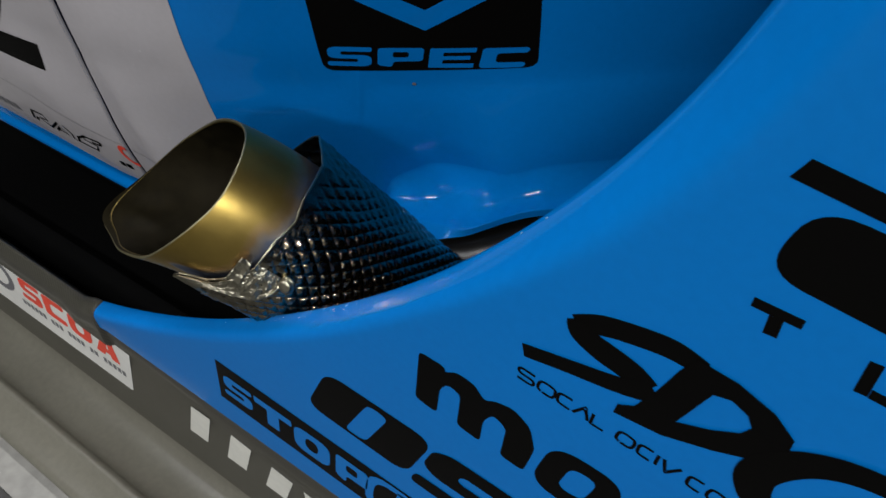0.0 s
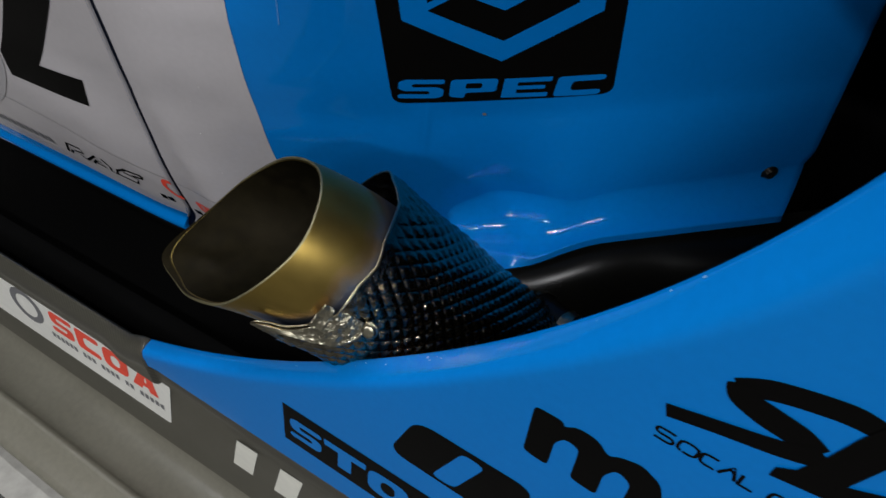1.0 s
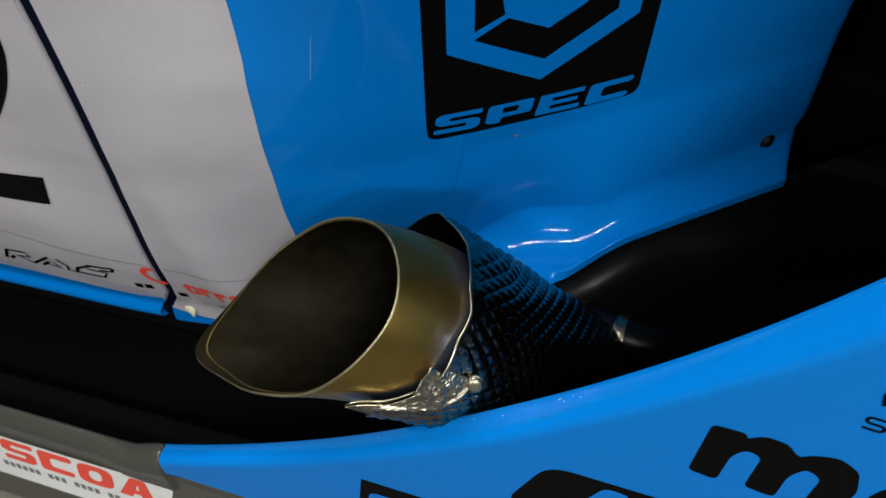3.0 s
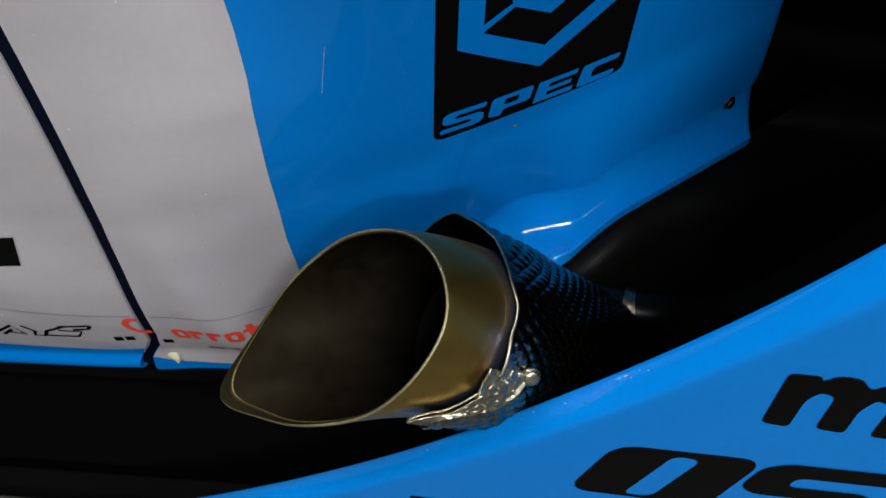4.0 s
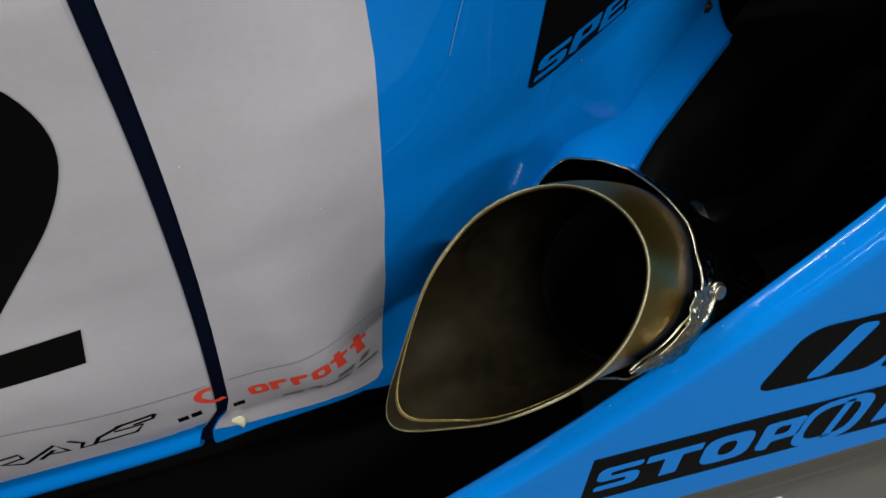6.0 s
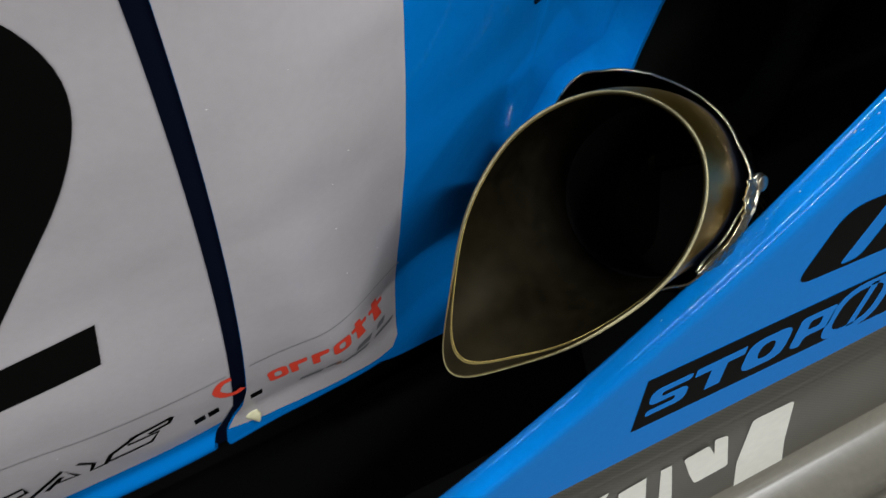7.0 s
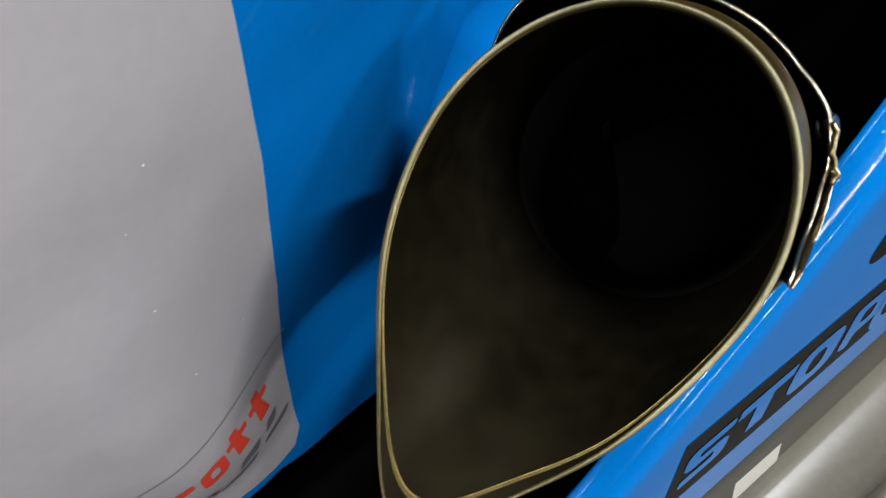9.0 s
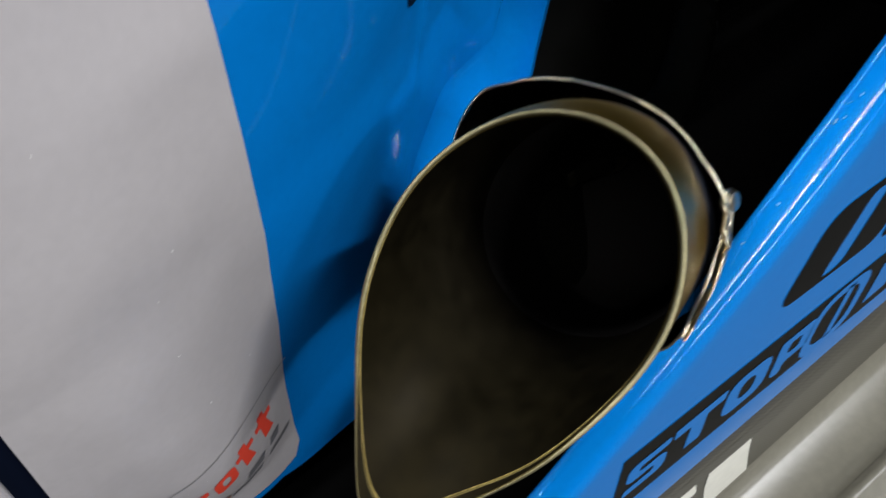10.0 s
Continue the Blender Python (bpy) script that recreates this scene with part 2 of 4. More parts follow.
def stroke(pts, width, n=8):
    """A loop round a smooth line of a given width (one number, or one for each point)."""
    v = [Vector(p) for p in pts]
    ws = width if isinstance(width, list) else [width] * len(v)
    line, wide = [], []
    for i in range(len(v) - 1):
        a, b, c, d = v[max(0, i - 1)], v[i], v[i + 1], v[min(len(v) - 1, i + 2)]
        for k in range(n):
            t = k / n
            line.append(0.5 * (2 * b + (c - a) * t + (2 * a - 5 * b + 4 * c - d) * t * t + (3 * b - a - 3 * c + d) * t ** 3))
            wide.append(ws[i] * (1 - t) + ws[i + 1] * t)
    line.append(v[-1])
    wide.append(ws[-1])
    left, right = [], []
    for i, p in enumerate(line):
        t = (line[min(i + 1, len(line) - 1)] - line[max(i - 1, 0)]).normalized()
        nrm = Vector((-t.y, t.x)) * wide[i] / 2
        left.append(tuple(p + nrm))
        right.append(tuple(p - nrm))
    return left + right[::-1]


def decal(name, loops, place, mat, parent, lift=0.0006, cut=0.0, label="", holes=()):
    """A thin sticker laid on a surface: flat loops, with holes, filled, cut small where the surface bends, and put in place."""
    bm = bmesh.new()
    for loop, inner in [(l, holes if i == 0 else ()) for i, l in enumerate(loops)]:
        edges = []
        for ring in (loop, *inner):
            vs = [bm.verts.new((p[0], p[1], 0)) for p in ring]
            edges += [bm.edges.new((vs[i], vs[(i + 1) % len(vs)])) for i in range(len(vs))]
        bmesh.ops.triangle_fill(bm, use_beauty=True, use_dissolve=False, edges=edges)
    if cut:
        for axis in (0, 1):
            lo = min(v.co[axis] for v in bm.verts)
            hi = max(v.co[axis] for v in bm.verts)
            k = lo + cut
            while k < hi:
                co, no = [0, 0, 0], [0, 0, 0]
                co[axis], no[axis] = k, 1
                bmesh.ops.bisect_plane(bm, geom=bm.verts[:] + bm.edges[:] + bm.faces[:], plane_co=co, plane_no=no)
                k += cut
    bmesh.ops.remove_doubles(bm, verts=bm.verts, dist=0.00008)
    bmesh.ops.dissolve_degenerate(bm, dist=0.00008, edges=bm.edges)
    for f in bm.faces:
        f.normal_update()
        if f.normal.z > 0:
            f.normal_flip()
    for v in bm.verts:
        v.co = place(v.co.x, v.co.y, lift)
    for f in bm.faces:
        f.normal_update()
        if f.normal.y > 0:
            f.normal_flip()
    return part(name, bm, mat, parent, label)


def thing(name, label, category, kind="", at=(0, 0, 0)):
    ob = new(name)
    ob.location = at
    ob.empty_display_size = 0.05
    return tagged(ob, label, category, kind=kind)


# ---------------------------------------------------------------- hall
def hall():
    bm = sheet(lambda u, v: (u, v, 0), span(-7, 7, 14), span(-8, 5, 13))
    tagged(part("floor", bm, FLOOR, smooth=False), "grey worn concrete floor under the car", "floor", kind="structure")
    tagged(part("floor_stripe", sheet(lambda u, v: (u, v, 0.004), span(-1.8, -0.36, 6), span(-0.132, 0.3, 4)), PAINT, smooth=False), "pale worn painted stripe on the floor", "floor marking", kind="structure")
    for name, size, at in (("wall_north", (14.4, 0.2, CEIL), (0, 5.1, CEIL / 2)), ("wall_south", (14.4, 0.2, CEIL), (0, -8.1, CEIL / 2)),
                           ("wall_east", (0.2, 13, CEIL), (7.1, -1.5, CEIL / 2)), ("wall_west", (0.2, 13, CEIL), (-7.1, -1.5, CEIL / 2))):
        tagged(part(name, box(size, at), WALL, smooth=False), "plain painted hall wall", "wall", kind="structure")
    tagged(part("ceiling", box((14.4, 13.4, 0.2), (0, -1.5, CEIL + 0.1)), CEILING, smooth=False), "plain painted hall ceiling", "ceiling", kind="structure")
    for x, y, watts, wide in LAMPS:
        fix = thing("ceiling_light", "white linear ceiling light with a bare diffuser", "ceiling light", at=(x, y, CEIL))
        tagged(fix, group="ceiling lights")
        part("housing", box((1.5, wide + 0.06, 0.06), (0, 0, -0.035), 0.008), WALL, fix)
        d = bpy.data.lights.new("diffuser", "AREA")
        d.shape, d.size, d.size_y, d.energy, d.color = "RECTANGLE", 1.4, wide, watts, (0.96, 0.97, 1.0)
        ob = new("diffuser", d)
        ob.parent = fix
        ob.location = (0, 0, -0.07)


hall()

# ---------------------------------------------------------------- race car
car = thing("race_car", "blue wrapped race car with white number panels and sponsor stickers", "car")


def door():
    """Door skin with a rolled sill edge and a turned-in shut edge."""
    zs = [0.98, 0.94, 0.9, 0.86, 0.82, 0.78, 0.75] + span(0.7, 0.406, 24) + span(0.4035, 0.388, 10)
    def f(u, v):
        # v runs down the skin and then round the bottom roll
        if v <= len(zs) - 1:
            z, back, drop = zs[int(v)], -0.0045 * step(0.404, 0.389, zs[int(v)]), 0.0
        else:
            a = (v - len(zs) + 1) / 6 * math.radians(125)
            z, back, drop = 0.388, 0.008 * (1 - math.cos(a)) - 0.0045, 0.008 * math.sin(a)
        g = gap_x(z) - 0.0063
        x = -1.0 + u * (g + 1.0) if u <= 1 else g
        turn = 0.0
        if u > 1:
            a = (u - 1) * math.radians(90)
            x, turn = g + 0.0012 * math.sin(min(a, math.pi / 2)), 0.0012 * (1 - math.cos(min(a, math.pi / 2)))
            if u > 2:
                turn = 0.0012 + (u - 2) * 0.004
        return (x, side(x, z) + back + turn + drop * 0.2, z - drop)
    us = [0, 0.2, 0.4, 0.55] + span(0.6, 1, 24) + [1.33, 1.66, 2.0, 2.5, 3.0]
    rows = [k for k in range(len(zs)) if zs[k] > 0.405]
    wrap = sheet(lambda u, v: Vector(f(u, v)) + Vector((0.0004, -0.0002, 0)), [1.0, 1.33, 1.66, 2.0, 2.5, 3.0], rows)
    ob = part("door", sheet(f, us, list(range(len(zs) + 6))), BLUE, car, "blue door skin with a white number panel")
    part("edge_wrap", wrap, WHITE, ob, "white film turned in at the shut edge")
    return ob


def panel_end(x):
    """Lower end of the wing: its height, and how far the lip turns in (plus) or out (minus)."""
    k = step(-0.108, -0.028, x)
    low = 0.3665 + 0.0105 * step(-0.255, -0.2, x) - 0.72 * min(0.1, max(0.0, x + 0.187))
    shelf = max(0.0, side(x, 0.5) - max(0.145, 0.1293 + 0.867 * x))
    end = 0.487 - 0.013 * (1 - step(0.035, 0.08, x))
    return low + k * (end - low), (1 - k) * 0.012 - k * shelf


def edge_x(z):
    return 0.181 + 0.08 * max(0.0, z - 0.52) + 0.006 * step(0.505, 0.53, z)


def wing():
    """Rear part of the front wing: sweeps inwards behind the wheel and ends in a shelf."""
    n, m = 96, 28
    def f(u, v):
        zb, lip = 0.4, 0.0
        for _ in range(5):
            g, e = gap_x(zb) + 0.0052, edge_x(zb)
            zb, lip = panel_end(g + (e - g) * min(1.0, max(0.0, u)))
        r = min(0.014 if lip > 0 else 0.034, abs(lip))
        if v <= n:
            t = v / n
            z = 0.98 + (zb + r - 0.98) * (1 - (1 - t) ** 1.5)
            dy, dz = 0.0, 0.0
        else:
            z = zb + r
            a = (v - n) / m
            s = 1 if lip > 0 else -1
            if a < 0.5:
                q = a * 2 * math.pi / 2
                dy, dz = s * r * (1 - math.cos(q)), -r * math.sin(q)
            else:
                dy, dz = s * (r + (abs(lip) - r) * (a - 0.5) * 2), -r - 0.006 * (a - 0.5) * 2
        g = gap_x(z) + 0.0052
        e = edge_x(z)
        turn = 0.0
        if u < 0:
            k = min(1.0, -u)
            x, turn = g - 0.0012 * math.sin(k * math.pi / 2), 0.0012 * (1 - math.cos(k * math.pi / 2)) + max(0.0, -u - 1) * 0.004
        else:
            x = g + (e - g) * min(u, 1.0)
            turn = max(0.0, u - 1) * 0.004
        return (x, side(x, z) + dy + turn, z + dz)
    us = [-2.0, -1.5, -1.0, -0.66, -0.33] + span(0, 1, 110) + [1.5, 2.0]
    bm = sheet(f, us, span(0, n + m, n + m))
    return part("wing", bm, BLUE, car, "blue wing panel swept in behind the wheel")


door_ob = door()
wing_ob = wing()
# added strip just below the skin, painting the gap's shade dark
part("gap_shade", sheet(lambda u, z: (gap_x(z) - 0.0059 + 0.0106 * u, side(gap_x(z) - 0.0059 + 0.0106 * u, z) + 0.0019, z), span(0, 1, 6), span(0.38, 0.97, 40)), GAP_SHADE, car, "dark navy strip standing in for the shade in the shut line")


def lip(s):
    """Profile of the flare's rolled edge at s: inwards from the plate, and along the edge's normal. Flat at the skirt, a sloping band higher up."""
    fold = 0.0022 + 0.002 * step(0.28, 0.5, s) + 0.012 * step(0.55, 1.0, s)
    wide = 0.0135 + 0.002 * step(0.28, 0.5, s)
    slope = Vector((wide, fold)).normalized()
    a, b, c = Vector((0, -fold - 0.0075)), Vector((0, -fold)), Vector((0, -fold)) + slope * 0.0075
    out = [(0.0, -fold - 0.018), (0.0, -fold - 0.012)]
    out += [tuple(a * (1 - k) ** 2 + b * 2 * k * (1 - k) + c * k * k) for k in span(0, 1, 8)]
    out += [tuple(c + (Vector((wide, 0)) - c) * k + Vector((-slope.y, slope.x)) * 0.0003 * math.sin(k * math.pi)) for k in (0.2, 0.4, 0.6, 0.8, 1.0)]
    return out + [(wide + 0.001, -0.0006), (wide + 0.0014, -0.002), (wide + 0.0014, -0.014)]


def flare():
    """Upright outer plate with a rolled open edge."""
    ss = span(0.03, 1, 60) + [1.1, 1.25, 1.5]
    def f(u, v):
        e, nrm = flare_edge(v), flare_normal(v)
        if u < 0:
            # down and outwards from the crease to the lower edge of the plate
            e0 = e + nrm * lip(v)[0][1]
            k = -u
            low = Vector((e0.x + 0.02 * k, 0.357 - 0.035 * (e0.x + 0.26) * 0.9))
            if v > 0.9:
                low = Vector((0.75, low.y + (v - 0.9) * 1.0))
            elif v > 0.5:
                j = (v - 0.5) / 0.4
                low = Vector((low.x + (0.75 - low.x) * j, low.y))
            p = e0 + (low - e0) * k
            return (p.x, FLARE_Y, p.y)
        dy, dn = lip(v)[int(u)]
        p = e + nrm * dn
        return (p.x, FLARE_Y + dy, p.y)
    down = [-1.0, -0.8, -0.6, -0.4, -0.25, -0.12, -0.05]
    us = down + list(range(len(lip(0))))
    lining = sheet(lambda u, v: Vector(f(u, v)) + Vector((0, 0.004, 0)), down + [0], ss)
    part("arch_lining", lining, DARK, car, "black lining behind the outer plate")
    return part("flare", sheet(f, us, ss), BLUE, car, "blue outer arch plate covered in sponsor stickers")


flare_ob = flare()


def skirt():
    """Carbon side skirt: rounded shoulder, recessed face, ledge with a raised rib."""
    def top(x):
        joint = 0.363 + 0.014 * step(-0.275, -0.236, x)
        low = 0.357 - 0.0315 * (x + 0.26)
        return joint + (low - joint) * step(-0.2352, -0.2322, x)
    def f(u, v):
        x = u
        t = top(x)
        out = step(-0.2352, -0.2322, x)
        y0 = -0.0115 - 0.0045 * step(-0.31, -0.275, x) * (1 - out)
        z_lo = 0.325 - 0.035 * step(-0.25, 0.1, x)
        prof = [(0.001, t - 0.03), (0.001, t - 0.006), (-0.0005, t - 0.0015), (-0.003, t), (y0 + 0.007, t - 0.002), (y0 + 0.002, t - 0.006), (y0, t - 0.013),
                (y0, z_lo + 0.006), (y0 + 0.003, z_lo + 0.001), (y0 + 0.012, z_lo), (SKIRT_Y - 0.004, z_lo - 0.006), (SKIRT_Y, z_lo - 0.014), (SKIRT_Y, 0.075), (SKIRT_Y - 0.002, 0.06), (SKIRT_Y - 0.012, 0.052),
                (-0.035, 0.05), (-0.044, 0.052), (-0.048, 0.06), (-0.056, 0.06), (-0.06, 0.052), (-0.085, 0.049), (-0.093, 0.046), (-0.095, 0.04), (-0.093, 0.03), (-0.08, 0.03), (0.04, 0.03)]
        y, z = prof[v]
        if x > -0.23 and v < 5:
            y, z = max(y, 0.0), z - 0.01 if v < 4 else z
        return (x, y, z)
    xs = [-1.0, -0.8, -0.65] + span(-0.55, -0.25, 18) + [-0.244, -0.2395, -0.2365, -0.2355, -0.235, -0.234, -0.233, -0.2325, -0.232, -0.229, -0.226] + span(-0.21, 0.3, 30) + [0.5, 0.75]
    ob = part("side_skirt", sheet(f, xs, list(range(13))), CARBON, car, "carbon side skirt with white lettering shapes")
    part("ledge", sheet(f, xs, list(range(12, 26))), LEDGE, ob, "grey ledge with a raised rib")
    return ob


skirt_ob = skirt()


def underside():
    bm = sheet(lambda x, v: (x, 0.03 + v * 0.6, 0.12), span(-1, 0.75, 20), span(0, 1, 6))
    part("undertray", bm, DARK, car, "black undertray in the gap behind the skirt")
    def rock(x, v):
        return (x, 0.145 + 0.02 * math.sin(v * 3) + 0.012 * v, 0.12 + 0.275 * v)
    part("rocker", sheet(rock, span(-1, 0.0, 20), span(0, 1, 10)), DARK, car, "black rocker under the door")
    # smooth black liner under the shelf
    def lin(x, v):
        # on from the wing's edge, then over a soft fold and down
        y, z = max(0.145, 0.1293 + 0.867 * x) + 0.014, 0.4765 - 0.011 * (1 - step(0.035, 0.08, x))
        flat = max(0.0, y - 0.208 - 0.5 * max(0.0, x - 0.05)) / 8
        for k in range(int(v)):
            a = math.radians(9 if k < 8 else 9 + 70 * step(8, 20, k))
            d = flat if k < 8 else 0.004
            y, z = y - d * math.cos(a), z - d * math.sin(a)
        return (x + 0.001 * max(0, v - 8), y, z)
    part("arch_liner", sheet(lin, span(-0.04, 0.5, 40), list(range(46))), LINER, car, "smooth black wheel arch liner")
    def back(x, v):
        return (x, 0.34 + 0.12 * math.sin((x - 0.1) * 3), 0.1 + 0.9 * v)
    part("wheel_well", sheet(back, span(0.08, 0.75, 16), span(0, 1, 10)), DARK, car, "dark wheel well")
    part("well_front", box((0.02, 0.55, 0.95), (0.76, 0.24, 0.55)), DARK, car)
    # top of the wing closes the well
    def lid(u, v):
        return (0.17 + 0.6 * u, FLARE_Y + 0.002 + v * 0.5, 0.985 + 0.03 * math.sin(v * 3.1))
    part("wing_top", sheet(lid, span(0, 1, 8), span(0, 1, 8)), BLUE, car)


underside()

# ---------------------------------------------------------------- exhaust
AXIS_POS = Vector((-0.08684, 0.00881, 0.57965))
AZIM, ELEV = 3.52153, -0.26704
AX = Vector((math.cos(ELEV) * math.cos(AZIM), math.cos(ELEV) * math.sin(AZIM), math.sin(ELEV)))
UPV = (Vector((0, 0, 1)) - AX * AX.z).normalized()
SIDEV = AX.cross(UPV)
CUT_COS = (-0.05311, 0.01372, -0.00416, 0.00064, 0.00103, -0.00092, 0.0008, -0.00034)
CUT_SIN = (0.01873, -0.00926, 0.0048, -0.00228, 0.00055, -0.00038, 0.0001, 0.0001)
R_OUT, R_IN = 0.0505, 0.0486
BEND_FROM, BEND_R = 0.088, 0.1338


def course():
    """Centre line and cross frame of the bent tube, step by step from the mouth backwards: one bend, which then runs out straight."""
    c, t, x, y = Vector((0, 0, BEND_FROM)), Vector((0, 0, -1)), Vector((1, 0, 0)), Vector((0, 1, 0))
    rows = []
    for k in range(225):
        rows.append((c.copy(), x.copy(), y.copy()))
        s = k * 0.002
        side_turn = 0.0917 if s < 0.153 else 0.35
        if s < 0.188:
            t = (t + (-math.cos(side_turn) * x + math.sin(side_turn) * y) * 0.002 / BEND_R * step(0, 0.056, s)).normalized()
            x = (x - t * x.dot(t)).normalized()
            y = (y - t * y.dot(t) - x * y.dot(x)).normalized()
        c = c + t * 0.002
    return rows


COURSE = course()


def cut(a):
    """How far the slash-cut mouth reaches along the axis at an angle."""
    return sum(c * math.cos((k + 1) * a) + s * math.sin((k + 1) * a) for k, (c, s) in enumerate(zip(CUT_COS, CUT_SIN)))


def cyl(a, l, r):
    """A point of the bent tube in the exhaust's own frame: x to the top, y to the inner side, z along the mouth's axis."""
    s = max(0.0, BEND_FROM - l) / 0.002
    k = min(int(s), len(COURSE) - 2)
    w = s - k
    c, x, y = (p * (1 - w) + q * w for p, q in zip(COURSE[k], COURSE[k + 1]))
    if l > BEND_FROM:
        c = Vector((0, 0, l))
    return c + r * (math.cos(a) * x + math.sin(a) * y)


exhaust = tagged(new("exhaust_pipe"), "slash-cut heat-tinted steel exhaust pipe in an embossed heat shield", "exhaust pipe")
exhaust.empty_display_size = 0.05
exhaust.matrix_world = Matrix((UPV, SIDEV, AX)).transposed().to_4x4()
exhaust.location = AXIS_POS
ANG = [2 * math.pi * i / 216 for i in range(216)]


def sleeve_r(a):
    """The shield gapes away from the tube along its top."""
    d = (a - math.radians(46) + math.pi) % (2 * math.pi) - math.pi
    return 0.0536 + 0.0105 * math.exp(-(d / (0.42 if d > 0 else 0.55)) ** 2)


KINKS = [[random.Random(100 * j + k).uniform(-1, 1) for k in range(23)] for j in range(2)]


def kink(a, j):
    """A crumpled line: straight runs between odd corners."""
    t = (a / (2 * math.pi)) % 1 * 23
    i = int(t)
    return KINKS[j][i % 23] * (1 - t + i) + KINKS[j][(i + 1) % 23] * (t - i)


END_AT = ((0, -0.0755), (30, -0.073), (60, -0.066), (110, -0.058), (160, -0.056), (205, -0.062), (245, -0.058), (252, -0.036), (256, -0.04), (261, -0.055), (268, -0.061), (278, -0.067), (292, -0.072), (320, -0.0745), (360, -0.0755))


def sleeve_end(a, rough=1.0):
    """The crumpled front edge of the heat shield."""
    d = math.degrees(a) % 360
    for (d0, l0), (d1, l1) in zip(END_AT, END_AT[1:]):
        if d <= d1:
            return l0 + (l1 - l0) * (d - d0) / (d1 - d0) + kink(a, 0) * 0.0013 * rough
    return END_AT[-1][1]


def exhaust_parts():
    back = -0.26
    def run(a, v):
        return cut(a) - 0.0004 + (back - cut(a)) * v
    tube = part("tube", sheet(lambda a, v: cyl(a, run(a, v), R_OUT), ANG, span(0, 1, 40), True), TUBE, exhaust, "gold and blue heat-tinted outer tube")
    lengthwise(tube, [run(a, v) - sleeve_end(a, 0.0) - 0.062 for v in span(0, 1, 40) for a in ANG])
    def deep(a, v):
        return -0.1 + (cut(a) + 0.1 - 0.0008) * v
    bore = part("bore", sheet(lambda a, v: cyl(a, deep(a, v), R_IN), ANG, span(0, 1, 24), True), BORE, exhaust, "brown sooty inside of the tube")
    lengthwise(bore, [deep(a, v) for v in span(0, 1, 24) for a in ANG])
    def ground(a):
        """How far the tip is ground to an edge: most at the long tip, running out along the lower side."""
        d = (a - math.radians(160) + math.pi) % (2 * math.pi) - math.pi
        return math.exp(-(d / (0.5 if d < 0 else 0.95)) ** 2)
    def edge_r(a):
        return R_IN + 0.0002 + (R_OUT - R_IN - 0.0007) * ground(a)
    def lip(a):
        return 0.0002 + 0.0088 * ground(a)
    prof = [(0.0, -0.0006), (0.15, 0.0), (0.85, 0.0002), (1.0, 0.0), (1.05, -0.0006)]
    part("rim", sheet(lambda a, v: cyl(a, cut(a) + prof[v][1], edge_r(a) + (R_OUT - edge_r(a)) * prof[v][0]), ANG, list(range(5)), True), RIM, exhaust, "bright bare cut edge")
    part("bevel", sheet(lambda a, v: cyl(a, cut(a) - 0.0005 - lip(a) * v, edge_r(a) + (R_IN - 0.0003 - edge_r(a)) * v), ANG, span(0, 1, 5), True), BEVEL, exhaust, "brown ground bevel inside the tip")
    part("bevel_line", sheet(lambda a, k: cyl(a, cut(a) - 0.0005 - lip(a) + (0.0003, 0.0, -0.0003)[k], R_IN - (0.0003, 0.0006, 0.0003)[k]), ANG, [0, 1, 2], True), LINE, exhaust, "thin gold line at the bevel's inner edge")
    inner = [(R_IN, -0.1), (0.0479, -0.102), (0.0473, -0.106)] + [(0.047, -0.106 - 0.015 * k) for k in range(1, 10)] + [(0.0455, -0.26), (0.0005, -0.262)]
    part("inner_pipe", sheet(lambda a, v: cyl(a, inner[v][1], inner[v][0]), ANG, list(range(len(inner))), True), SOOT, exhaust, "black sooted inner pipe")


exhaust_parts()


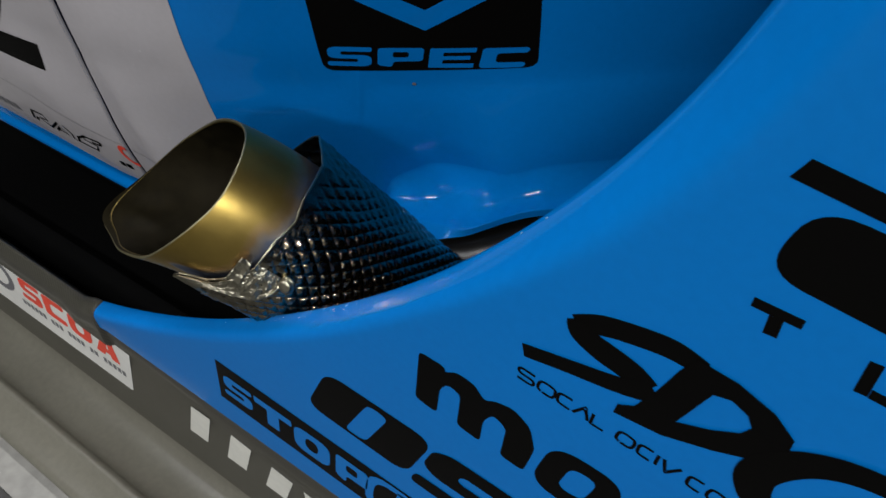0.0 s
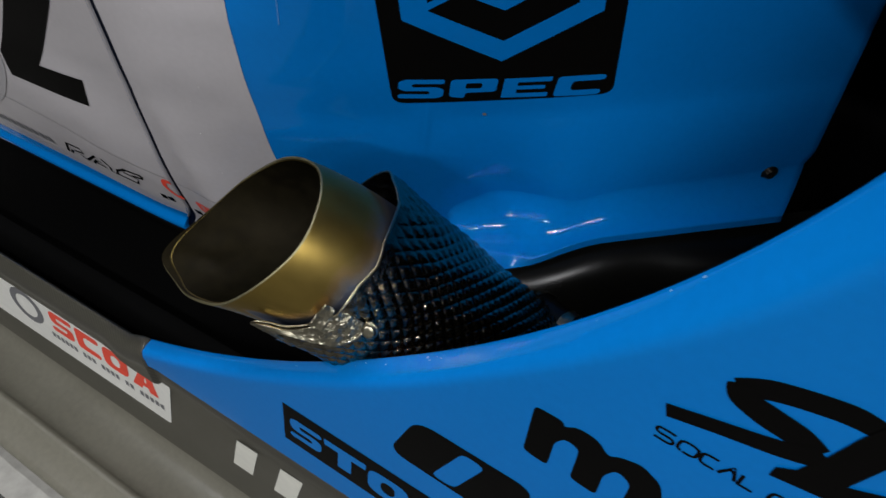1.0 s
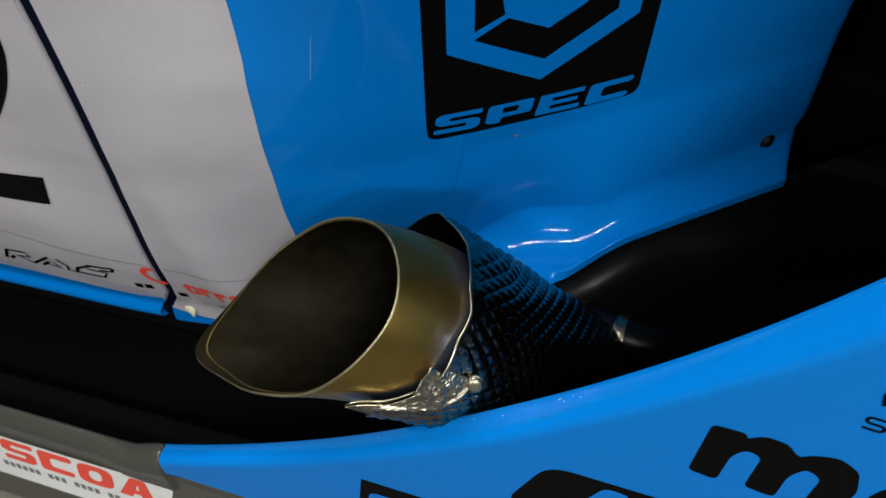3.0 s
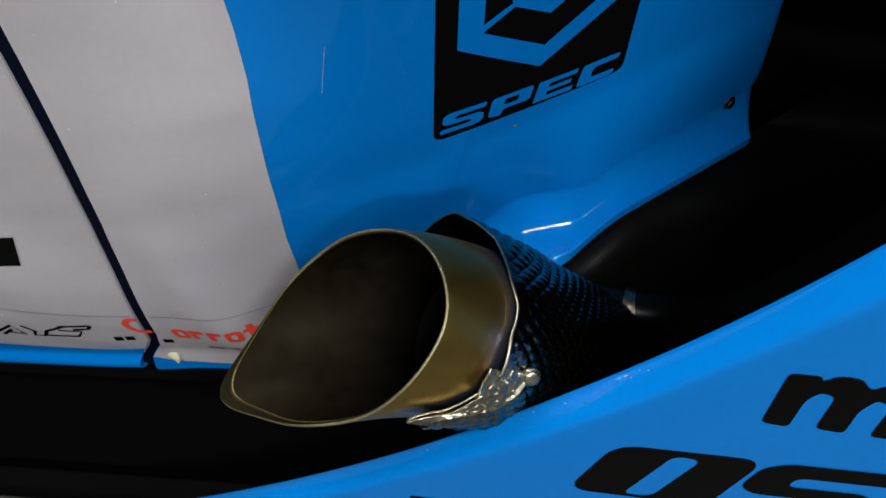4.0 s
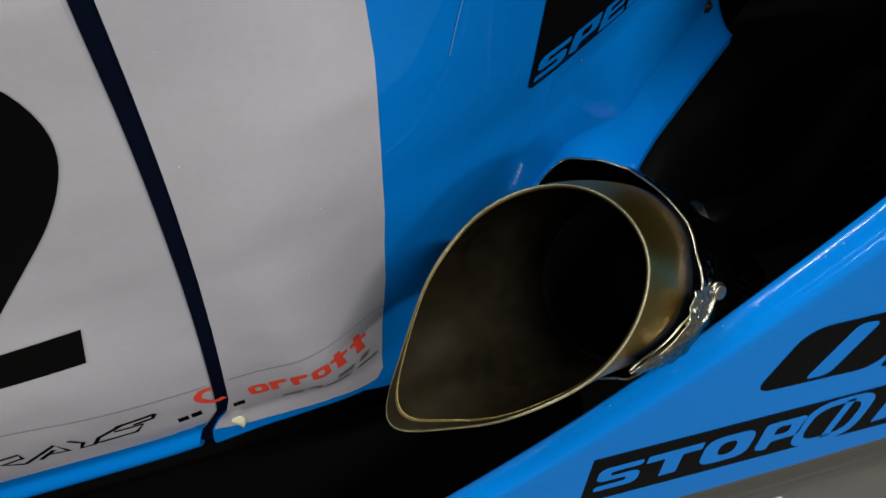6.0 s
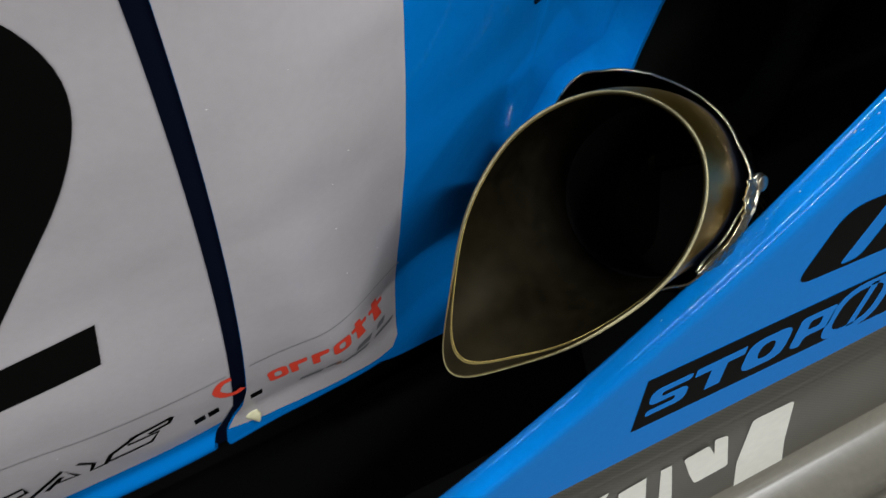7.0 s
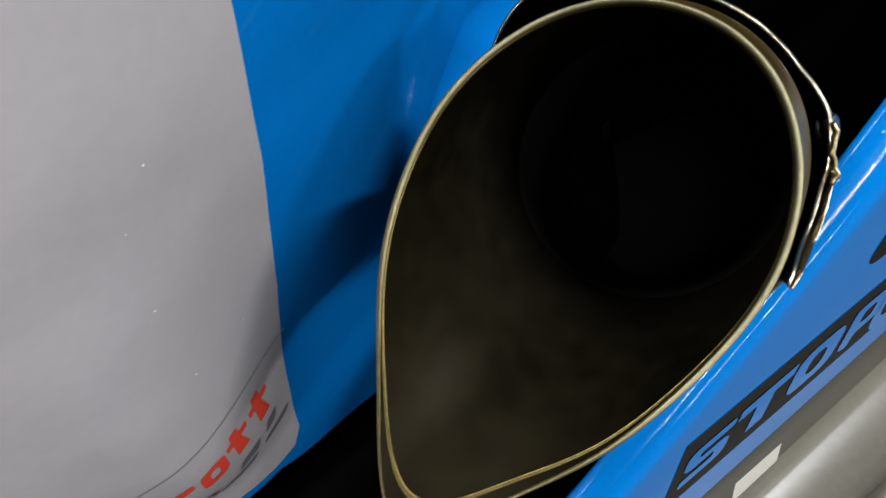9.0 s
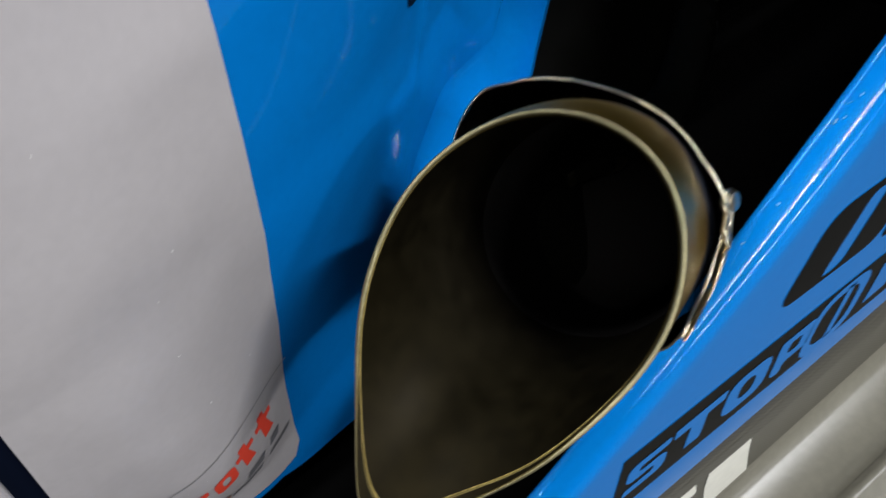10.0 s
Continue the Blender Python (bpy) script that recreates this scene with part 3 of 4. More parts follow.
def heat_shield():
    n_a, n_l = 520, 300
    pitch_a, pitch_l = 2 * math.pi / 36, 0.0095
    def f(a, v):
        e = sleeve_end(a)
        l = e + (-0.26 - e) * v
        p, q = a / pitch_a + (l + 1) / pitch_l, a / pitch_a - (l + 1) / pitch_l
        dp, dq = abs((p % 1) - 0.5), abs((q % 1) - 0.5)
        h = 0.0012 * (1 - (2 * dp) ** 3) * (1 - (2 * dq) ** 3)
        r = sleeve_r(a) + h * step(0.0, 0.012, abs(l - e)) + 0.0006 * math.sin(a * 11 + l * 90)
        lift = 0.003 * kink(a, 1) * (1 - step(0.0, 0.02, abs(l - e)))
        return cyl(a, l, r + max(0, lift))
    bm = sheet(f, [2 * math.pi * i / n_a for i in range(n_a)], [(i / n_l) for i in range(n_l + 1)], True)
    shield = part("heat_shield", bm, SLEEVE, exhaust, "quilted aluminium heat shield sleeve")
    # bright torn front edge
    ring = [(-0.0002, 0.0004), (0.0004, 0.0005), (0.0008, 0.0), (0.0004, -0.0006), (-0.0006, -0.0004)]
    def g(a, k):
        e = sleeve_end(a)
        lift = max(0, 0.003 * kink(a, 1))
        dl, dr = ring[k % 5]
        return cyl(a, e + dr, sleeve_r(a) + lift + dl + 0.0002)
    part("torn_edge", sheet(g, [2 * math.pi * i / 220 for i in range(220)], [0, 1, 2, 3, 4, 5], True), FOIL, shield, "bright torn foil edge")
    # folded crumpled foil strip along the outer lower side
    def fold(w, u):
        # round the strip: out over its face, back under it
        v = min(w, 2 - w)
        d = 245.5 + 50 * u
        a = math.radians(d)
        front = max(sleeve_end(a), -0.0725) + 0.0006
        back = -0.055 - 0.0285 * step(250, 272, d) - 0.0035 * step(266, 290, d)
        l = front + (min(back, front - 0.0045) - front) * v
        crump = noise.noise(Vector((u * 9 + v * 3, v * 4, 2.0))) * 0.0012 + abs(noise.noise(Vector((u * 20 + v * 14, v * 9 - u * 6, 5.0)))) * 0.0013 + abs(noise.noise(Vector((u * 52 - v * 24, v * 22, 7.0)))) * 0.0006
        hem = 0.0013 * (1 - step(0.0, 0.1, v)) + 0.0016 * step(0.9, 0.97, v) * step(268, 284, d)
        return cyl(a, l, 0.0556 + hem + crump * step(0, 0.06, v) * step(1, 0.94, v) - (0.0006 if w > 1 else 0.0))
    part("foil_fold", sheet(fold, span(0, 2, 112)[:-1], span(0, 1, 170), True), FOIL, shield, "crumpled bright foil fold")
    def tab(u, v):
        a = math.radians(276.5 + 18 * u)
        l = -0.0638 - 0.0008 * u - (0.0072 - 0.002 * u) * v
        return cyl(a, l, 0.0566 + 0.0006 * math.sin(u * 9) + 0.0009 * (2 * v - 1) ** 2 + noise.noise(Vector((u * 9, v * 4, 9.0))) * 0.0008)
    part("foil_tab", thicken(sheet(tab, span(0, 1, 24), span(0, 1, 8)), 0.0008), FOIL, shield, "small bent foil tab")
    bm = bmesh.new()
    tiers = [(0.0048, -0.001), (0.0052, 0.0002), (0.0048, 0.0008), (0.0039, 0.001), (0.0039, 0.0013), (0.0045, 0.0015), (0.0045, 0.0021), (0.0037, 0.0023), (0.0037, 0.0026), (0.0042, 0.0028), (0.0036, 0.0033), (0.0018, 0.0035), (0.0001, 0.0035)]
    rows = [[bm.verts.new((h, r * math.cos(a), r * math.sin(a))) for a in span(0, 2 * math.pi, 20)[:-1]] for r, h in tiers]
    for p, q in zip(rows, rows[1:]):
        for k in range(20):
            bm.faces.new((p[k], p[(k + 1) % 20], q[(k + 1) % 20], q[k]))
    bmesh.ops.rotate(bm, matrix=Matrix.Rotation(math.radians(294), 3, "Z"), verts=bm.verts)
    bmesh.ops.translate(bm, vec=cyl(math.radians(294), -0.0885, 0.0562), verts=bm.verts)
    part("rivet", bm, FOIL, shield, "domed bright rivet")


heat_shield()

# ---------------------------------------------------------------- stickers: door and wing
def body_stickers():
    # white number panels, divided by the shut line
    def shut(s, off):
        return [(gap_x(z) + off, z) for z in s]
    zs = span(0.41, 0.97, 24)
    decal("number_panel", [[(-0.99, 0.425), (-0.43, 0.4205), (-0.33, 0.4135)] + shut(zs, -0.0057) + [(-0.99, 0.97)]], on_body, WHITE, door_ob, 0.0004, 0.012, "white vinyl number panel")
    right = [(-0.1132, 0.97), (-0.1128, 0.81), (-0.1124, 0.745), (-0.113, 0.705), (-0.1152, 0.677), (-0.1262, 0.605), (-0.1305, 0.575), (-0.1357, 0.547), (-0.1427, 0.5), (-0.148, 0.475), (-0.156, 0.443), (-0.1625, 0.416), (-0.1655, 0.4), (-0.172, 0.392), (-0.184, 0.3915), (-0.205, 0.3925), (-0.226, 0.3875), (-0.247, 0.3855), (-0.27, 0.388), (-0.284, 0.393)]
    decal("number_panel", [shut(span(0.398, 0.97, 24), 0.0042) + right], on_body, WHITE, wing_ob, 0.0005, 0.006, "white vinyl panel with a rounded corner")
    # race number
    two = rounded([(-0.349, 0.5755), (-0.294, 0.5772), (-0.3055, 0.5495), (-0.4095, 0.5495), (-0.4035, 0.5745), (-0.34, 0.635), (-0.303, 0.67), (-0.293, 0.692), (-0.306, 0.71), (-0.338, 0.71), (-0.352, 0.688),
                   (-0.402, 0.69), (-0.385, 0.738), (-0.335, 0.756), (-0.275, 0.752), (-0.244, 0.724), (-0.2395, 0.692), (-0.262, 0.657), (-0.3, 0.6215)], [0, 0, 0, 0, 0] + [0.02] * 5 + [0, 0] + [0.03] * 7, 6)
    decal("race_number", [two], on_body, BLACK, door_ob, 0.0010, 0.012, "black race number two")
    decal("ghost_mark", [stroke([(-0.412, 0.581), (-0.419, 0.56), (-0.44, 0.536), (-0.475, 0.508), (-0.51, 0.49)], 0.011)], on_body, GHOST, door_ob, 0.0009, 0.012, "faint grey mark in the white film")
    # faint film seam, a soft wrinkle: its shading drawn as a grey line
    decal("film_seam", [stroke([(-0.9, 0.52), (-0.55, 0.512), (-0.4, 0.503), (-0.34, 0.491), (-0.285, 0.482), (gap_x(0.48) - 0.007, 0.4805)], 0.0009)], on_body, SEAM_SHADE, door_ob, 0.0009, 0.02)
    decal("film_seam", [stroke([(gap_x(0.479) + 0.007, 0.479), (-0.213, 0.481), (-0.18, 0.477), (-0.148, 0.468)], 0.0011)], on_body, SEAM_SHADE, wing_ob, 0.0009, 0.02)
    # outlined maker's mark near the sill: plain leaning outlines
    def lean_line(uvs):
        return stroke([(-0.431 + 0.112 * u + 0.011 * v, 0.4475 + 0.02 * v) for u, v in uvs], 0.0029, 1)
    for uvs in ([(0.0, 0.0), (0.06, 0.95), (0.24, 1.0), (0.26, 0.6), (0.14, 0.5), (0.27, 0.0)], [(0.27, 0.0), (0.44, 0.95), (0.53, 0.1), (0.4, 0.3)], [(0.52, 0.95), (0.61, 0.45), (0.6, 0.0), (0.68, 0.0), (0.7, 0.5), (0.84, 1.0)],
                [(1.02, 1.0), (0.8, 0.95), (0.79, 0.6), (0.96, 0.5), (0.93, 0.0), (0.7, 0.05)], [(1.02, 1.0), (1.01, 0.72), (0.9, 0.68)], [(0.05, 0.0), (0.1, 0.4)], [(0.36, 0.0), (0.44, 0.55)]):
        decal("maker_mark", [lean_line(uvs)], on_body, BLACK, door_ob, 0.0009, 0.012, "black outlined sponsor mark")
    for i in range(9):
        decal("small_mark", [slab(-0.56 + i * 0.0125, 0.449, 0.009, 0.011, 0.003)], on_body, GREY, door_ob, 0.0009, 0.012)
    # red sponsor word as plain shapes
    decal("red_mark", [stroke([(-0.2665, 0.4745), (-0.273, 0.4745), (-0.2785, 0.4665), (-0.2765, 0.457), (-0.271, 0.4525), (-0.2655, 0.4545)], 0.0048)], on_body, RED, door_ob, 0.0009, 0.01, "red sponsor mark")
    for i, kind in enumerate(("ring", "stub", "stub", "ring", "cross", "cross")):
        h = (0.0175, 0.0175, 0.0175, 0.0175, 0.0235, 0.0235)[i]
        loop, holes = mark(kind, -0.2515 + i * 0.0142, 0.4405 - 0.0004 * i, 0.0127, h, 0.002)
        decal("red_mark", [loop], on_body, RED, wing_ob, 0.0009, 0.01, "red sponsor mark", holes=holes)
    for i in range(2):
        decal("small_mark", [slab(-0.303 + i * 0.009, 0.437, 0.007, 0.008, 0.002)], on_body, BLACK, door_ob, 0.0009, 0.01)
    decal("small_mark", [slab(-0.2685, 0.428, 0.008, 0.008, 0.002)], on_body, BLACK, wing_ob, 0.0009, 0.01)
    for i, (x, z, w, h) in enumerate(((-0.238, 0.4175, 0.016, 0.005), (-0.219, 0.4215, 0.008, 0.003), (-0.208, 0.4165, 0.02, 0.0035), (-0.196, 0.4225, 0.012, 0.006), (-0.182, 0.419, 0.016, 0.003), (-0.1785, 0.426, 0.007, 0.006))):
        decal("small_mark", [rounded(slab(x, z, w, h, 0.003, 0.001), 0.0012, 3)], on_body, GREY, wing_ob, 0.0009, 0.01, "worn grey sponsor mark")
    decal("copper_spot", [[(-0.209 + 0.0022 * math.cos(k), 0.4225 + 0.0026 * math.sin(k)) for k in span(0, 5.8, 11)]], on_body, COPPER, wing_ob, 0.0012, 0.0, "small copper foil spot")
    # black square sticker with a blue cube outline on the wing
    st = decal("black_sticker", [rounded([(-0.038, 0.6045), (0.0725, 0.6005), (0.09, 0.737), (-0.0155, 0.745)], 0.007)], on_body, BLACK, wing_ob, 0.0005, 0.01, "black square sponsor sticker with a blue cube")
    hexa = [(0.0225, 0.635), (0.071, 0.665), (0.0765, 0.706), (0.03, 0.738), (-0.0105, 0.711), (-0.017, 0.669)]
    hole = [(0.0255, 0.65), (0.061, 0.672), (0.063, 0.7), (0.03, 0.723), (0.0005, 0.704), (-0.004, 0.6742)]
    decal("cube_outline", [hexa], on_body, BLUE, st, 0.0010, 0.012, "blue cube outline", holes=(hole,))
    decal("cube_edge", [[(-0.004, 0.6745), (0.012, 0.6838), (0.029, 0.671), (0.047, 0.682), (0.049, 0.694), (0.03, 0.706), (0.011, 0.697), (0.011, 0.6865), (-0.004, 0.679)]], on_body, BLUE, st, 0.0010, 0.012)
    for i, kind in enumerate(("zig", "block", "comb", "bracket")):
        loop, holes = mark(kind, -0.034 + i * 0.0257, 0.6092 - 0.0021 * i, 0.0228, 0.016, 0.0048, -0.0015)
        decal("blue_mark", [loop], on_body, BLUE, st, 0.0010, 0.012, holes=holes)


body_stickers()


# ---------------------------------------------------------------- stickers: flare and skirt
def flare_stickers():
    def put(name, loops, mat=BLACK, lift=0.0006, label="black vinyl sponsor shape", holes=(), parent=flare_ob):
        return decal(name, loops, on_flare, mat, parent, lift, 0.0, label, holes)
    strip = put("sponsor_strip", [[(-0.0635, 0.385), (0.19, 0.366), (0.2, 0.418), (-0.0525, 0.437)]], label="black leaning sponsor strip")
    for kind, x, w in (("zig", -0.0545, 0.0285), ("tee", -0.0235, 0.036), ("ring", 0.0145, 0.033), ("block", 0.0525, 0.0275)):
        loop, holes = mark(kind, x, 0.3965 - 0.115 * (x + 0.055), w, 0.0265 + 0.06 * (x + 0.055), 0.0055, -0.002)
        put("strip_mark", [loop], BLUE, 0.0011, "blue mark", holes, strip)
    put("strip_ring", [rounded(slab(0.076, 0.374, 0.046, 0.05, 0.011, -0.003), 0.018)], BLUE, 0.0011, "blue ring", (rounded(slab(0.084, 0.381, 0.032, 0.036, 0.008, -0.002), 0.014),), strip)
    put("strip_bar", [slab(0.1, 0.378, 0.006, 0.04, 0.01)], BLUE, 0.0011, "blue bar", (), strip)
    for i in range(2):
        x = 0.135 + 0.027 * i
        put("strip_mark", [slab(x, 0.3785 - 0.07 * (x - 0.135), 0.02, 0.031, 0.007)], BLUE, 0.0011, "blue mark", (), strip)
    # large rounded shape with a slot, and its neighbours
    put("slotted_shape", [rounded([(0.0415, 0.4595), (0.1185, 0.4505), (0.1415, 0.5025), (0.0665, 0.5095)], 0.014, 8)], holes=(rounded([(0.0725, 0.4585), (0.0885, 0.4575), (0.1105, 0.4985), (0.0965, 0.5015)], 0.006),))
    loop, holes = mark("zig", 0.1215, 0.4475, 0.07, 0.054, 0.022, -0.006)
    put("hooked_shape", [loop], lift=0.0010, holes=holes)
    put("block_shape", lift=0.0014, loops=[rounded([(0.205, 0.438), (0.3, 0.428), (0.32, 0.48), (0.232, 0.489)], 0.01, 6)], holes=(rounded([(0.24, 0.452), (0.272, 0.449), (0.284, 0.466), (0.25, 0.47)], 0.006),))
    put("arched_shape", [rounded([(0.132, 0.537), (0.145, 0.534), (0.148, 0.556), (0.153, 0.563), (0.16, 0.56), (0.157, 0.534), (0.1705, 0.531), (0.1725, 0.55), (0.178, 0.559), (0.185, 0.554), (0.182, 0.5295), (0.195, 0.5275),
                                  (0.2, 0.55), (0.197, 0.565), (0.188, 0.572), (0.178, 0.57), (0.173, 0.566), (0.168, 0.574), (0.158, 0.576), (0.1515, 0.571), (0.1515, 0.575), (0.137, 0.5765)], 0.0035, 4)])
    put("ring_shape", [rounded(slab(0.198, 0.523, 0.036, 0.041, 0.011, -0.004), 0.015, 8)], holes=(rounded(slab(0.2125, 0.532, 0.013, 0.021, 0.006, -0.001), 0.006),))
    for i in range(3):
        put("bar_shape", [rounded(slab(0.247 + 0.042 * i, 0.518 - 0.005 * i, 0.034, 0.035, 0.014, -0.004), 0.008)])
    # swooping emblem
    put("emblem_swoop", [stroke([(0.257, 0.6495), (0.247, 0.652), (0.237, 0.6515), (0.222, 0.6485), (0.2115, 0.643)], [0.008, 0.01, 0.01, 0.01, 0.009], 8)])
    put("emblem_swoop", lift=0.0009, loops=[stroke([(0.2105, 0.6455), (0.214, 0.6395), (0.223, 0.6355), (0.234, 0.632), (0.2415, 0.6275)], [0.006, 0.0105, 0.0125, 0.012, 0.01], 8)])
    put("emblem_swoop", lift=0.0012, loops=[stroke([(0.2435, 0.6285), (0.2385, 0.6245), (0.228, 0.6215), (0.21, 0.6185), (0.191, 0.615)], [0.008, 0.0095, 0.009, 0.008, 0.0075], 8)])
    put("emblem_bow", lift=0.0015, loops=[[(0.232, 0.6115), (0.231, 0.6055), (0.25, 0.6065), (0.268, 0.6125), (0.281, 0.6185), (0.289, 0.6285), (0.289, 0.637), (0.281, 0.645), (0.268, 0.651), (0.254, 0.6535), (0.25, 0.645), (0.244, 0.628), (0.238, 0.615)]], holes=([(0.2535, 0.618), (0.262, 0.6405), (0.268, 0.642), (0.274, 0.6385), (0.2765, 0.6335), (0.274, 0.6285), (0.2645, 0.6225)],))
    put("emblem_hook", lift=0.0018, loops=[stroke([(0.34, 0.634), (0.314, 0.6362), (0.298, 0.631), (0.2865, 0.619), (0.2835, 0.607), (0.29, 0.594), (0.31, 0.584)], [0.007, 0.01, 0.0115, 0.0135, 0.0135, 0.011, 0.008], 8)])
    # line of thin small marks under the emblem
    thin = {"snake": [(1, 1), (0.1, 1), (0.1, 0.55), (0.9, 0.45), (0.9, 0), (0, 0)], "loop": [(0.2, 0), (0.9, 0.05), (1, 0.8), (0.6, 1), (0.1, 0.9), (0, 0.2), (0.3, 0)], "open": [(1, 1), (0.15, 0.95), (0, 0.5), (0.15, 0.05), (1, 0)],
            "peak": [(0, 0), (0.6, 1), (0.7, 1), (1, 0)], "corner": [(0, 1), (0, 0.1), (0.1, 0), (1, 0)], "post": [(0, 0), (0, 0.5), (0, 1)], "dip": [(0, 1), (0.3, 0), (0.4, 0), (1, 1)]}
    for kind, x0, x1 in (("snake", 0.189, 0.1965), ("loop", 0.1985, 0.206), ("open", 0.2075, 0.2135), ("peak", 0.215, 0.2215), ("corner", 0.223, 0.2285), ("loop", 0.234, 0.241), ("open", 0.243, 0.2485), ("post", 0.2508, 0.2508),
                         ("dip", 0.253, 0.26), ("open", 0.2635, 0.269), ("loop", 0.2715, 0.2775), ("snake", 0.28, 0.2865), ("loop", 0.293, 0.2995), ("corner", 0.3015, 0.307)):
        line = [(x0 + (x1 - x0) * u + 0.0008 * v, 0.596 - 0.155 * (x0 - 0.19 + (x1 - x0) * u) + 0.0068 * v) for u, v in thin[kind]]
        put("small_mark", [stroke(line, 0.0015, 4)], label="thin black mark")
    # large blocks higher up
    put("large_bar", [slab(0.261, 0.7295, 0.09, 0.0068, 0.0035, -0.016)])
    put("large_block", [rounded([(0.2625, 0.698), (0.36, 0.683), (0.37, 0.711), (0.2695, 0.7248)], 0.012, 6)])
    put("large_bar", [slab(0.29, 0.741, 0.09, 0.02, 0.003, -0.01)])
    put("small_bar", [slab(0.263, 0.684, 0.0145, 0.0038, 0.0003, -0.0012)])
    put("small_bar", [slab(0.2685, 0.6758, 0.0042, 0.0076, 0.0)])
    put("small_bar", [slab(0.2958, 0.6685, 0.0038, 0.0135, 0.0)])
    put("small_bar", [slab(0.2998, 0.6682, 0.009, 0.0038, 0.0, -0.001)])


flare_stickers()


def skirt_stickers():
    def put(name, loops, mat, lift=0.0006, label="", holes=(), parent=skirt_ob):
        return decal(name, loops, on_skirt, mat, parent, lift, 0.0, label, holes)
    st = put("club_sticker", [rounded([(-0.72, 0.14), (-0.338, 0.14), (-0.296, 0.24), (-0.68, 0.24)], 0.006)], STICKER, 0.0006, "white club sticker with red marks")
    for i, kind in enumerate(("zig", "bracket", "ring", "wedge")):
        loop, holes = mark(kind, -0.53 + i * 0.05, 0.19, 0.044, 0.045, 0.016)
        put("red_mark", [loop], RED, 0.0011, "red sponsor mark", holes, st)
    put("round_badge", [[(-0.575 + 0.034 * math.cos(a) + 0.012 * math.sin(a), 0.207 + 0.034 * math.sin(a)) for a in span(0, 6.1, 24)]], GREY, 0.0011, "round grey badge", ([(-0.575 + 0.022 * math.cos(a) + 0.008 * math.sin(a), 0.207 + 0.022 * math.sin(a)) for a in span(0, 6.1, 24)],), st)
    for i in range(24):
        if i in (6, 10, 15, 18):
            continue
        put("small_bar", [slab(-0.545 + i * 0.0088, 0.168, 0.0062, 0.011, 0.003)], GREY, 0.0011, "", (), st)
    for x in (-0.236, -0.176, -0.118):
        put("white_square", [slab(x + 0.003, 0.15, 0.029, 0.066, 0.027)], SILVER, 0.0006, "silver white letter block")
    put("white_letter", [[(-0.056, 0.1), (-0.022, 0.1), (-0.023, 0.206), (-0.05, 0.203)]], SILVER, 0.0006, "silver white letter block")
    put("white_letter", [[(-0.008, 0.118), (0.007, 0.118), (0.002, 0.204), (-0.009, 0.205)]], SILVER)
    put("white_letter", [rounded([(0.03, 0.137), (0.066, 0.138), (0.058, 0.205), (0.044, 0.21), (0.047, 0.18), (0.039, 0.204), (0.014, 0.202), (0.022, 0.165)], 0.004, 3)], SILVER, 0.0010)
    put("white_letter", [rounded([(0.084, 0.045), (0.142, 0.052), (0.132, 0.125), (0.127, 0.204), (0.083, 0.208), (0.077, 0.13)], 0.006, 3)], SILVER)


skirt_stickers()


# ---------------------------------------------------------------- small details
def details():
    # screw with washer at the wing's corner
    def screw(x, z, r):
        y = side(x, z)
        n = Vector((-(side(x + 0.002, z) - side(x - 0.002, z)) / 0.004, 1, -(side(x, z + 0.002) - side(x, z - 0.002)) / 0.004)).normalized() * -1
        bm = bmesh.new()
        prof = [(r * 1.5, 0.0), (r * 1.5, 0.0008), (r * 1.0, 0.001), (r, 0.0022), (r * 0.75, 0.0032), (r * 0.42, 0.0034), (r * 0.4, 0.0018), (0.0002, 0.0016)]
        rows = [[bm.verts.new((q * math.cos(a), q * math.sin(a), h)) for a in span(0, 2 * math.pi, 16)[:-1]] for q, h in prof]
        for a, b in zip(rows, rows[1:]):
            for i in range(16):
                bm.faces.new((a[i], a[(i + 1) % 16], b[(i + 1) % 16], b[i]))
        m = n.to_track_quat("Z", "Y").to_matrix().to_4x4()
        m.translation = Vector((x, y, z)) + n * 0.0006
        bm.transform(m)
        part("screw", bm, SCREW, wing_ob, "small black screw")
    screw(0.164, 0.512, 0.0042)
    # lump of old adhesive at the foot of the shut line
    bm = bmesh.new()
    bmesh.ops.create_icosphere(bm, subdivisions=3, radius=0.0052)
    for v in bm.verts:
        v.co *= 1 + 0.35 * noise.noise(v.co * 260)
        v.co.y *= 0.35
        v.co.z *= 1.1
        if v.co.z < 0:
            v.co.x *= 1 - 0.6 * min(1, -v.co.z / 0.006)
            v.co.z *= 1.5
    bmesh.ops.translate(bm, vec=on_body(-0.2755, 0.398, 0.001), verts=bm.verts)
    part("adhesive_lump", bm, TAPE, wing_ob, "yellowed lump of adhesive")


details()


